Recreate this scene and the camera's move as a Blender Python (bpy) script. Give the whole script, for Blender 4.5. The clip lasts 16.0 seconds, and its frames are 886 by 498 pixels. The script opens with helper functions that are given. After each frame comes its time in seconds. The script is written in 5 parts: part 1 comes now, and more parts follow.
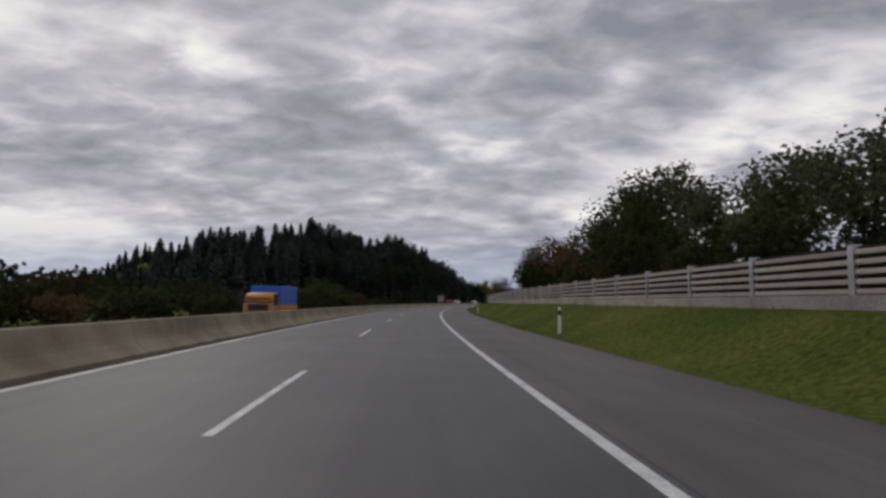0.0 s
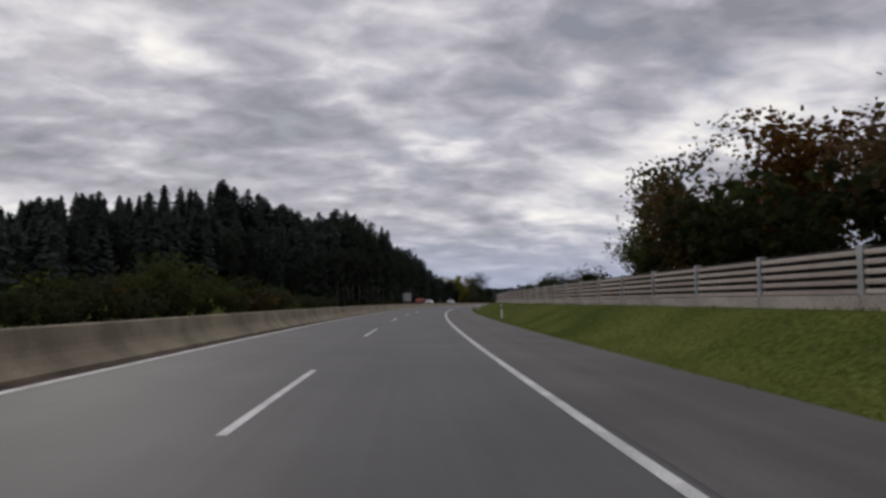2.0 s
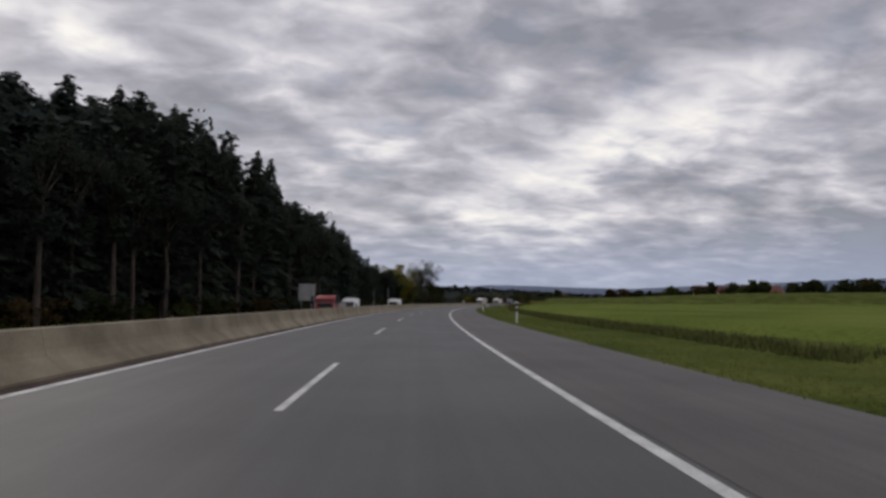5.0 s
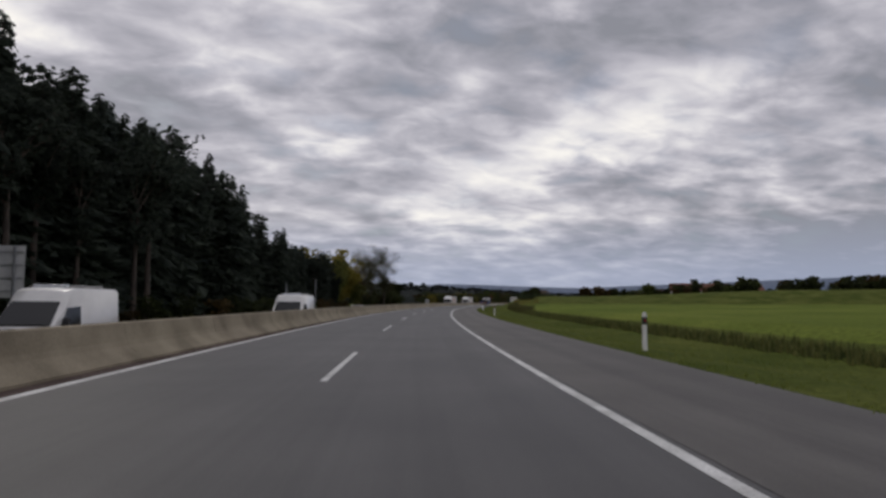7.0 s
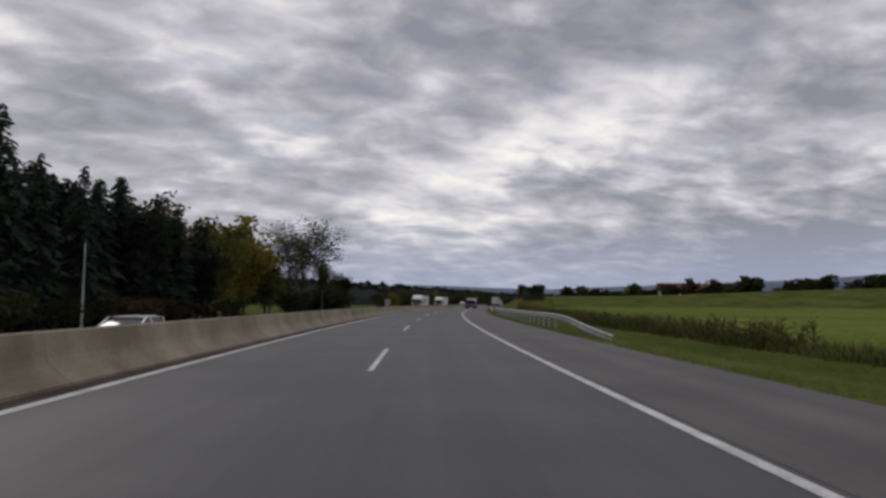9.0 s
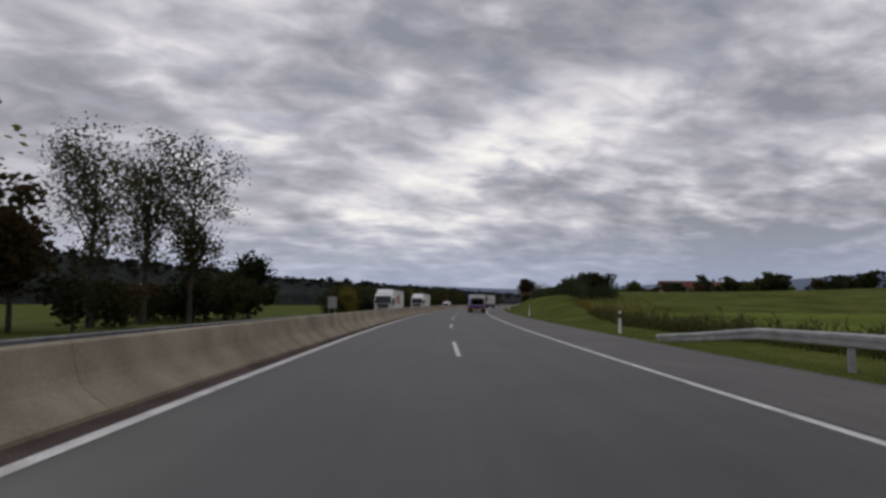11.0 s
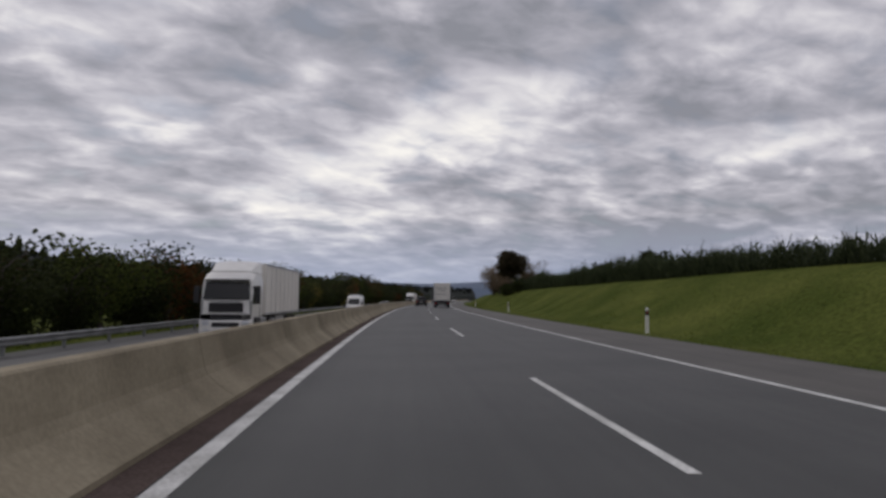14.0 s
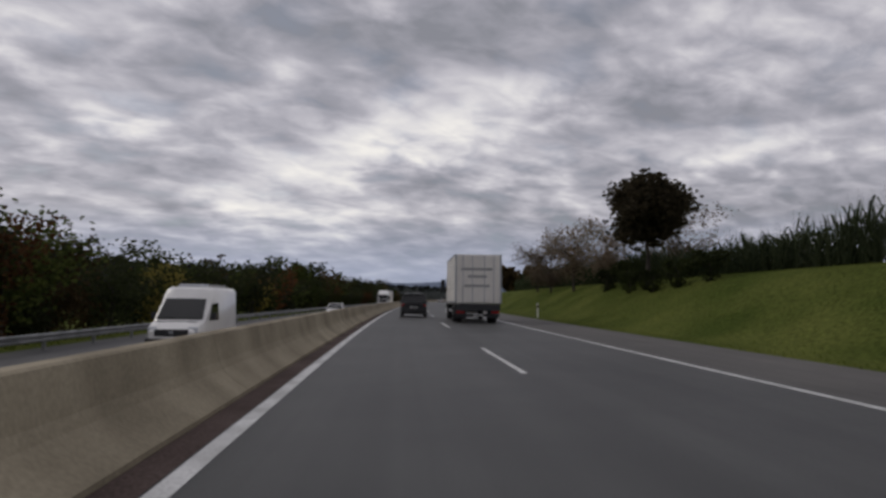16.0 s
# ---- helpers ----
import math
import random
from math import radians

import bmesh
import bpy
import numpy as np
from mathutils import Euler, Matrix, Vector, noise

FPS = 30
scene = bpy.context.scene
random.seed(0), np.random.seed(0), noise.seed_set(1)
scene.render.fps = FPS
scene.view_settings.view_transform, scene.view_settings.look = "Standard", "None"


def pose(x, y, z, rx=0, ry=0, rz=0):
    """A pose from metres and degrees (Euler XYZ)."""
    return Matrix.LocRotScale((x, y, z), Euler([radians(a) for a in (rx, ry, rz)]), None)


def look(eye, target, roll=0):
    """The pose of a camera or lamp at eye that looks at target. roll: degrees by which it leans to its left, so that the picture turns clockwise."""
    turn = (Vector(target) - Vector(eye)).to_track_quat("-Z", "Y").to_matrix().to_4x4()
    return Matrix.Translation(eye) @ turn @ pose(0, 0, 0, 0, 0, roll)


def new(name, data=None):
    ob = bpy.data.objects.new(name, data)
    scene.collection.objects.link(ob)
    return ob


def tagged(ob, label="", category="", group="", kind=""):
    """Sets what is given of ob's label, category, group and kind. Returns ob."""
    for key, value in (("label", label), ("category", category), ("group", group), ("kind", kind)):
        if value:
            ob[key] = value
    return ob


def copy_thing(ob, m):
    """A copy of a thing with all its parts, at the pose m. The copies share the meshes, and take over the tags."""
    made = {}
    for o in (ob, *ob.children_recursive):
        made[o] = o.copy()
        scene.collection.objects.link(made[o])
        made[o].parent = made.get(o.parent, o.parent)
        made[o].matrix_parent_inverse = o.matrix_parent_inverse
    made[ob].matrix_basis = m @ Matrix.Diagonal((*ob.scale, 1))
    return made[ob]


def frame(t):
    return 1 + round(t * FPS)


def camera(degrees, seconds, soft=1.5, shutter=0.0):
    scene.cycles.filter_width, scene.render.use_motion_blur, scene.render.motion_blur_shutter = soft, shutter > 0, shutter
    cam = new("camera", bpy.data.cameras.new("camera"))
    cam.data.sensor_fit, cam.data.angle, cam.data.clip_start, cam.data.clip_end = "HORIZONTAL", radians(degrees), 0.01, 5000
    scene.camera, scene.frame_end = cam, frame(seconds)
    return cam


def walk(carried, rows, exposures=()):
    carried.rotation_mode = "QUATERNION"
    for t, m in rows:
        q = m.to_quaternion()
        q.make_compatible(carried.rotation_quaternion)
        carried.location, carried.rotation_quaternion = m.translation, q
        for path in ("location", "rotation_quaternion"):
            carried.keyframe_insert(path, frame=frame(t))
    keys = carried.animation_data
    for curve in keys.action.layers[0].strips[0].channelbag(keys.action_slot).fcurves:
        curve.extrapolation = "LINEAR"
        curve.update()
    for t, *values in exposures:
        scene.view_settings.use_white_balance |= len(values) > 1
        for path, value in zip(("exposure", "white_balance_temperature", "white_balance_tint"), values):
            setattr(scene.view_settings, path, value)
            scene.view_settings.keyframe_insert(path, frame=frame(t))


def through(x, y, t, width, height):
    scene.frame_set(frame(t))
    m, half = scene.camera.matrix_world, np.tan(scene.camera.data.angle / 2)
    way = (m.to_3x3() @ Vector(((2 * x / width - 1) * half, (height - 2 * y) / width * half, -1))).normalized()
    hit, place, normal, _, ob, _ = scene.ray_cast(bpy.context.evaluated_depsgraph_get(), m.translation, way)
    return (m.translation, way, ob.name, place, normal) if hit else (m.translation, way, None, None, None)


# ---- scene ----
# The road is drawn by its own mileage s (metres along) and off (metres to the right of the dashed lane line).
BEND_AT = [-2000, -60, 0, 250, 400, 480, 560, 700, 1000, 4500]
BEND = [0.0, 0.045, 0.050, 0.060, 0.057, 0.038, 0.034, 0.022, 0.0, 0.0]     # degrees to the right for each metre
S_ALL = np.arange(-2000.0, 4500.0, 1.0)
TURN = -np.cumsum(np.interp(S_ALL, BEND_AT, BEND))
TURN -= TURN[2000]
ROAD_X = np.cumsum(-np.sin(np.radians(TURN)))
ROAD_Y = np.cumsum(np.cos(np.radians(TURN)))
ROAD_X -= ROAD_X[2000]
ROAD_Y -= ROAD_Y[2000]


def turn_at(s):
    return float(np.interp(s, S_ALL, TURN))


def W(s, off, z=0.0):
    """The place in the world of a point beside the road."""
    a = math.radians(turn_at(s))
    return Vector((float(np.interp(s, S_ALL, ROAD_X)) + off * math.cos(a), float(np.interp(s, S_ALL, ROAD_Y)) + off * math.sin(a), z))


def WP(s, off, z=0.0, turn=0.0):
    """A pose beside the road: y along the road, x to its right."""
    p = W(s, off, z)
    return pose(p.x, p.y, p.z, 0, 0, turn_at(s) + turn)


# ---- camera ----
EYE = 1.285
# seconds, mileage, off, degrees right of the road's heading, degrees up, roll
ROWS = [
    (0.0, 0.0, 1.86, 3.45, 4.60, 0.35),
    (1.0, 36.0, 1.88, 3.70, 4.57, 0.35),
    (2.0, 72.0, 1.76, 3.20, 4.57, 0.38),
    (3.0, 107.4, 1.60, 3.50, 4.62, 0.45),
    (4.0, 143.8, 1.56, 3.25, 4.62, 0.45),
    (5.2, 185.4, 1.50, 3.22, 4.58, 0.40),
    (6.4, 226.7, 1.43, 3.20, 4.55, 0.38),
    (7.5, 265.4, 1.27, 3.25, 4.57, 0.40),
    (8.5, 300.5, 1.07, 2.80, 4.63, 0.48),
    (9.2, 324.9, 0.74, 2.55, 4.70, 0.56),
    (10.3, 362.7, -0.10, 1.75, 4.70, 0.62),
    (11.4, 400.1, -0.97, 1.40, 4.68, 0.70),
    (12.0, 420.7, -1.52, 2.20, 4.62, 0.78),
    (12.5, 437.6, -1.80, 2.55, 4.52, 0.76),
    (13.0, 454.4, -2.02, 3.45, 4.42, 0.72),
    (14.0, 487.6, -2.25, 4.25, 4.35, 0.55),
    (15.0, 520.5, -2.31, 4.18, 4.35, 0.65),
    (16.0, 553.0, -2.28, 4.30, 4.35, 0.62),
]


def camera_pose(s, off, right, up, roll):
    p = W(s, off, EYE)
    a, b = math.radians(turn_at(s) - right), math.radians(up)
    way = Vector((-math.sin(a) * math.cos(b), math.cos(a) * math.cos(b), math.sin(b)))
    return look(p, p + way * 50, roll)


cam = camera(68.0, 16.0, 3.0, 0.0)
walk(cam, [(t, camera_pose(*row)) for t, *row in ROWS], exposures=[(0.0, -0.09), (1.0, -0.06), (1.8, 0.0), (12.4, 0.0), (13.0, -0.06), (13.6, 0.0), (15.5, 0.0), (16.0, -0.09)])

# ---- world and sun ----
SUN_AZ, SUN_EL = 24.0, 32.0      # degrees left of the first heading, degrees up

SKY_BANKS = [
    (18.3, 20.7, 4.5, 0.18), (28.6, 5.0, 8.0, 0.18), (1.4, 18.8, 4.0, 0.04), (-5.5, 13.9, 4.5, 0.15), (-26, 12.9, 4.5, 0.13),
    (-35.5, 16.0, 6.0, 0.10), (-15.7, 7.9, 5.0, 0.13), (-23, 6.9, 5.0, 0.09), (2.3, 20.3, 3.0, 0.05), (-57.4, 11.9, 5.0, 0.07),
    (-49, 19.5, 5.0, 0.02), (27.0, 11.3, 6.0, -0.09), (-35.5, 22.4, 8.0, -0.11), (-14, 21.5, 7.0, -0.09), (-27, 22.7, 6.0, -0.08),
    (-52, 4.6, 8.0, -0.10), (-32.4, 10.1, 5.0, -0.04), (-55.3, 8.8, 6.0, -0.05), (-7.0, 10.2, 6.0, -0.04), (-10, 18.0, 5.0, -0.05),
    (-20.5, 10.4, 4.5, 0.11), (-31, 14.6, 4.5, 0.09), (6, 14.5, 8.0, -0.07), (-55, 15.5, 8.0, -0.10), (-41, 18.0, 4.0, 0.06),
    (-36, 12.5, 7.0, 0.05), (-2, 14.5, 7.0, -0.05), (-44, 3.5, 9.0, -0.09), (-43, 11.5, 4.0, 0.05),
]


def sky():
    w = bpy.data.worlds.new("sky")
    scene.world = w
    w.use_nodes = True
    nt = w.node_tree
    nt.nodes.clear()

    def node(kind, **kw):
        n = nt.nodes.new(kind)
        for k, v in kw.items():
            n.inputs[k].default_value = v
        return n

    def math_node(op, a, b=None):
        n = nt.nodes.new("ShaderNodeMath")
        n.operation = op
        for i, v in enumerate((a, b)):
            if v is None:
                continue
            if isinstance(v, (int, float)):
                n.inputs[i].default_value = v
            else:
                nt.links.new(v, n.inputs[i])
        return n.outputs[0]

    def ramp(fac, stops):
        n = nt.nodes.new("ShaderNodeValToRGB")
        e = n.color_ramp.elements
        while len(e) < len(stops):
            e.new(0.5)
        for el, (p, c) in zip(e, stops):
            el.position, el.color = p, (*c, 1)
        nt.links.new(fac, n.inputs[0])
        return n.outputs[0]

    tc = node("ShaderNodeTexCoord")
    sep = node("ShaderNodeSeparateXYZ")
    nt.links.new(tc.outputs["Generated"], sep.inputs[0])
    up = math_node("ADD", math_node("MAXIMUM", sep.outputs[2], 0.0), 0.21)
    com = node("ShaderNodeCombineXYZ")
    nt.links.new(math_node("DIVIDE", sep.outputs[0], up), com.inputs[0])
    nt.links.new(math_node("DIVIDE", sep.outputs[1], up), com.inputs[1])
    # heaps of cloud, drawn out across the wind
    turn = node("ShaderNodeMapping")
    turn.inputs["Rotation"].default_value = (0, 0, radians(28))
    turn.inputs["Scale"].default_value = (0.85, 1.0, 1.0)
    nt.links.new(com.outputs[0], turn.inputs[0])
    big = node("ShaderNodeTexNoise", Scale=1.7, Detail=7.0, Roughness=0.54, Distortion=0.2)
    nt.links.new(turn.outputs[0], big.inputs["Vector"])
    fine = node("ShaderNodeTexNoise", Scale=4.8, Detail=6.0, Roughness=0.53, Distortion=0.3)
    nt.links.new(turn.outputs[0], fine.inputs["Vector"])
    # small ripples in rows
    rows_ = node("ShaderNodeMapping")
    rows_.inputs["Rotation"].default_value = (0, 0, radians(12))
    rows_.inputs["Scale"].default_value = (6.0, 8.0, 1.0)
    nt.links.new(com.outputs[0], rows_.inputs[0])
    ripple = node("ShaderNodeTexNoise", Scale=1.0, Detail=4.0, Roughness=0.5, Distortion=0.5)
    nt.links.new(rows_.outputs[0], ripple.inputs["Vector"])
    depth = math_node("ADD", math_node("MULTIPLY", big.outputs[0], 0.40), math_node("MULTIPLY", fine.outputs[0], 0.36))
    depth = math_node("ADD", math_node("SUBTRACT", depth, 0.01), math_node("MULTIPLY", ripple.outputs[0], 0.25))
    # the banks and gaps of this sky: degrees to the left, degrees up, width in degrees, brightness
    to_deg = 180 / math.pi
    side = math_node("MULTIPLY", math_node("ARCTAN2", math_node("MULTIPLY", sep.outputs[0], -1.0), sep.outputs[1]), to_deg)
    rise = math_node("MULTIPLY", math_node("ARCSINE", sep.outputs[2]), to_deg)
    wob = node("ShaderNodeTexNoise", Scale=5.5, Detail=4.0)
    nt.links.new(turn.outputs[0], wob.inputs["Vector"])
    side = math_node("ADD", side, math_node("MULTIPLY", math_node("SUBTRACT", wob.outputs[0], 0.5), 9.0))
    rise = math_node("ADD", rise, math_node("MULTIPLY", math_node("SUBTRACT", fine.outputs[0], 0.5), 5.0))
    for az, el, wide, amp in SKY_BANKS:
        u = math_node("DIVIDE", math_node("SUBTRACT", side, az), wide)
        v = math_node("DIVIDE", math_node("SUBTRACT", rise, el), max(0.7, wide * 0.36))
        r2 = math_node("ADD", math_node("MULTIPLY", u, u), math_node("MULTIPLY", v, v))
        depth = math_node("ADD", depth, math_node("MULTIPLY", math_node("EXPONENT", math_node("MULTIPLY", r2, -1.0)), amp))
    cloud = ramp(depth, [(0.375, (0.265, 0.268, 0.304)), (0.437, (0.352, 0.348, 0.395)), (0.49, (0.451, 0.440, 0.491)), (0.54, (0.573, 0.557, 0.605)), (0.60, (0.748, 0.728, 0.750)), (0.69, (0.96, 0.927, 0.885))])
    nish = nt.nodes.new("ShaderNodeTexSky")
    nish.sky_type = "NISHITA"
    nish.sun_disc = False
    nish.sun_elevation = radians(SUN_EL)
    nish.sun_rotation = radians(-SUN_AZ)
    scale = nt.nodes.new("ShaderNodeMix")
    scale.data_type, scale.blend_type = "RGBA", "MULTIPLY"
    scale.inputs[0].default_value = 1.0
    nt.links.new(nish.outputs[0], scale.inputs[6])
    scale.inputs[7].default_value = (0.08, 0.08, 0.08, 1)
    # thin places let a little blue through
    thin = ramp(fine.outputs[0], [(0.30, (0.22, 0.22, 0.22)), (0.46, (0.03, 0.03, 0.03)), (1.0, (0, 0, 0))])
    mix = nt.nodes.new("ShaderNodeMix")
    mix.data_type = "RGBA"
    nt.links.new(thin, mix.inputs[0])
    nt.links.new(cloud, mix.inputs[6])
    nt.links.new(scale.outputs[2], mix.inputs[7])
    # the far layer is hazy and blue-grey towards the horizon
    low = ramp(sep.outputs[2], [(0.0, (0.85, 0.85, 0.85)), (0.045, (0.66, 0.66, 0.66)), (0.125, (0, 0, 0))])
    haze = nt.nodes.new("ShaderNodeMix")
    haze.data_type = "RGBA"
    nt.links.new(low, haze.inputs[0])
    nt.links.new(mix.outputs[2], haze.inputs[6])
    haze.inputs[7].default_value = (0.34, 0.39, 0.535, 1)
    bg = node("ShaderNodeBackground", Strength=1.0)
    nt.links.new(haze.outputs[2], bg.inputs[0])
    out = node("ShaderNodeOutputWorld")
    nt.links.new(bg.outputs[0], out.inputs[0])


sky()
sun = new("sun", bpy.data.lights.new("sun", "SUN"))
sun.data.energy, sun.data.angle, sun.data.color = 0.5, radians(20), (1.0, 0.95, 0.87)
sun.matrix_world = look((-math.sin(radians(SUN_AZ)) * math.cos(radians(SUN_EL)) * 100, math.cos(radians(SUN_AZ)) * math.cos(radians(SUN_EL)) * 100, math.sin(radians(SUN_EL)) * 100), (0, 0, 0))

# ---- materials ----


def stuff(name, c1, c2, scale=3.0, rough=0.85, metal=0.0, bump=0.3, fine=40.0, detail=6.0, spread=(0.35, 0.65), per_object=0.0, speck=0.25, bump_dist=0.02, stretch=(1, 1, 1), world=False, spec=0.5):
    """A surface of two colours mingled at a large scale, with fine specks and relief."""
    m = bpy.data.materials.new(name)
    m.use_nodes = True
    nt = m.node_tree
    b = nt.nodes["Principled BSDF"]
    b.inputs["Roughness"].default_value, b.inputs["Metallic"].default_value = rough, metal
    b.inputs["Specular IOR Level"].default_value = spec
    tc = nt.nodes.new("ShaderNodeNewGeometry" if world else "ShaderNodeTexCoord")
    mp = nt.nodes.new("ShaderNodeMapping")
    mp.inputs["Scale"].default_value = stretch
    nt.links.new(tc.outputs["Position" if world else "Object"], mp.inputs[0])
    n1 = nt.nodes.new("ShaderNodeTexNoise")
    n1.inputs["Scale"].default_value, n1.inputs["Detail"].default_value = scale, detail
    n2 = nt.nodes.new("ShaderNodeTexNoise")
    n2.inputs["Scale"].default_value, n2.inputs["Detail"].default_value = fine, 3.0
    nt.links.new(mp.outputs[0], n1.inputs["Vector"])
    nt.links.new(mp.outputs[0], n2.inputs["Vector"])
    r = nt.nodes.new("ShaderNodeValToRGB")
    r.color_ramp.elements[0].position, r.color_ramp.elements[1].position = spread
    r.color_ramp.elements[0].color, r.color_ramp.elements[1].color = (*c1, 1), (*c2, 1)
    nt.links.new(n1.outputs[0], r.inputs[0])
    col = r.outputs[0]
    hsv = nt.nodes.new("ShaderNodeHueSaturation")
    mr = nt.nodes.new("ShaderNodeMapRange")
    mr.inputs[1].default_value, mr.inputs[2].default_value = 0.3, 0.7
    mr.inputs[3].default_value, mr.inputs[4].default_value = 1 - speck, 1 + speck
    nt.links.new(n2.outputs[0], mr.inputs[0])
    val = mr.outputs[0]
    if per_object:
        oi = nt.nodes.new("ShaderNodeObjectInfo")
        m2 = nt.nodes.new("ShaderNodeMapRange")
        m2.inputs[3].default_value, m2.inputs[4].default_value = 1 - per_object, 1 + per_object
        nt.links.new(oi.outputs["Random"], m2.inputs[0])
        mu = nt.nodes.new("ShaderNodeMath")
        mu.operation = "MULTIPLY"
        nt.links.new(val, mu.inputs[0])
        nt.links.new(m2.outputs[0], mu.inputs[1])
        val = mu.outputs[0]
        m3 = nt.nodes.new("ShaderNodeMapRange")
        m3.inputs[3].default_value, m3.inputs[4].default_value = 0.5 - per_object * 0.06, 0.5 + per_object * 0.06
        nt.links.new(oi.outputs["Random"], m3.inputs[0])
        nt.links.new(m3.outputs[0], hsv.inputs["Hue"])
    nt.links.new(val, hsv.inputs["Value"])
    nt.links.new(col, hsv.inputs["Color"])
    nt.links.new(hsv.outputs[0], b.inputs["Base Color"])
    if bump:
        bp = nt.nodes.new("ShaderNodeBump")
        bp.inputs["Strength"].default_value, bp.inputs["Distance"].default_value = bump, bump_dist
        nt.links.new(n2.outputs[0], bp.inputs["Height"])
        nt.links.new(bp.outputs[0], b.inputs["Normal"])
    return m


def plain(name, color, rough=0.5, metal=0.0, coat=0.0, dirt=0.12):
    """Paint, plastic or metal with faint dirt."""
    m = stuff(name, tuple(c * (1 - dirt) for c in color), color, 1.3, rough, metal, 0.0, 25.0, speck=dirt * 0.5)
    m.node_tree.nodes["Principled BSDF"].inputs["Coat Weight"].default_value = coat
    return m




def tarmac(name, c1, c2, rough=0.60):
    """Asphalt with streaks along the lanes (its UV is off and mileage), patches and stone grain."""
    m = stuff(name, c1, c2, 0.35, rough, 0, 0.35, 55, 5, speck=0.22, bump_dist=0.006, world=True, spec=0.5)
    nt = m.node_tree
    b = nt.nodes["Principled BSDF"]
    uv = nt.nodes.new("ShaderNodeUVMap")
    hsv = b.inputs["Base Color"].links[0].from_node
    val = hsv.outputs[0]
    for sx, sy, lo, hi, det in ((1.5, 0.010, 0.80, 1.16, 3.0), (7.0, 0.05, 0.93, 1.07, 3.0), (0.25, 0.22, 0.90, 1.10, 5.0)):
        mp = nt.nodes.new("ShaderNodeMapping")
        mp.inputs["Scale"].default_value = (sx, sy, 1)
        nt.links.new(uv.outputs[0], mp.inputs[0])
        n = nt.nodes.new("ShaderNodeTexNoise")
        n.inputs["Scale"].default_value, n.inputs["Detail"].default_value = 1.0, det
        nt.links.new(mp.outputs[0], n.inputs["Vector"])
        mr = nt.nodes.new("ShaderNodeMapRange")
        mr.inputs[1].default_value, mr.inputs[2].default_value, mr.inputs[3].default_value, mr.inputs[4].default_value = 0.3, 0.7, lo, hi
        nt.links.new(n.outputs[0], mr.inputs[0])
        mu = nt.nodes.new("ShaderNodeMix")
        mu.data_type, mu.blend_type = "RGBA", "MULTIPLY"
        mu.inputs[0].default_value = 1.0
        nt.links.new(val, mu.inputs[6])
        nt.links.new(mr.outputs[0], mu.inputs[7])
        val = mu.outputs[2]
    nt.links.new(val, b.inputs["Base Color"])
    return m


ASPHALT = tarmac("asphalt", (0.052, 0.051, 0.051), (0.073, 0.071, 0.070))
ASPHALT_DARKER = tarmac("newer_asphalt", (0.038, 0.039, 0.038), (0.056, 0.057, 0.055))
SHOULDER = tarmac("shoulder_asphalt", (0.076, 0.071, 0.065), (0.105, 0.098, 0.090), 0.72)
PAINT = stuff("road_paint", (0.46, 0.46, 0.44), (0.74, 0.74, 0.72), 1.6, 0.6, 0, 0.2, 30, 6, speck=0.2, bump_dist=0.003, world=True)
CONCRETE = stuff("barrier_concrete", (0.208, 0.178, 0.125), (0.338, 0.293, 0.210), 0.8, 0.9, 0, 0.3, 22, 7, per_object=0.04, speck=0.12, bump_dist=0.006, world=True, spec=0.2)
GRIT = stuff("gutter_grit", (0.070, 0.050, 0.044), (0.118, 0.088, 0.078), 0.8, 0.95, 0, 0.5, 30, 5, speck=0.3, world=True, spec=0.1)
TURF = stuff("turf", (0.057, 0.077, 0.016), (0.112, 0.126, 0.032), 0.22, 1.0, 0, 0.7, 7, 8, speck=0.4, bump_dist=0.10, world=True, spec=0.02)


CROP = stuff("young_crop", (0.092, 0.128, 0.022), (0.158, 0.190, 0.040), 0.06, 1.0, 0, 0.8, 5, 8, speck=0.30, bump_dist=0.10, world=True, spec=0.02)


# ---- tools for meshes ----


def mesh_of(name, verts, faces, mat, smooth=False):
    me = bpy.data.meshes.new(name)
    me.from_pydata(verts, [], faces)
    me.materials.append(mat)
    if smooth:
        me.polygons.foreach_set("use_smooth", [True] * len(me.polygons))
    me.update()
    return me


def finish(bm, name, mat, smooth=False):
    bmesh.ops.recalc_face_normals(bm, faces=bm.faces)
    me = bpy.data.meshes.new(name)
    bm.to_mesh(me)
    bm.free()
    me.materials.append(mat)
    if smooth:
        me.polygons.foreach_set("use_smooth", [True] * len(me.polygons))
    return me


def part(name, data, material, parent, label=""):
    """One mesh (a bmesh or a mesh) under a thing or a part."""
    me = finish(data, name, material) if isinstance(data, bmesh.types.BMesh) else data
    ob = new(name, me)
    ob.parent = parent
    if label:
        tagged(ob, label)
    return ob


def box(bm, x0, y0, z0, x1, y1, z1, bevel=0.0):
    vs = [bm.verts.new(p) for p in ((x0, y0, z0), (x1, y0, z0), (x1, y1, z0), (x0, y1, z0), (x0, y0, z1), (x1, y0, z1), (x1, y1, z1), (x0, y1, z1))]
    fs = [bm.faces.new([vs[i] for i in f]) for f in ((3, 2, 1, 0), (4, 5, 6, 7), (0, 1, 5, 4), (1, 2, 6, 5), (2, 3, 7, 6), (3, 0, 4, 7))]
    if bevel:
        es = list({e for f in fs for e in f.edges})
        bmesh.ops.bevel(bm, geom=es, offset=bevel, segments=2, affect="EDGES", profile=0.6)
    return bm


def boxed(*args, **kw):
    return box(bmesh.new(), *args, **kw)


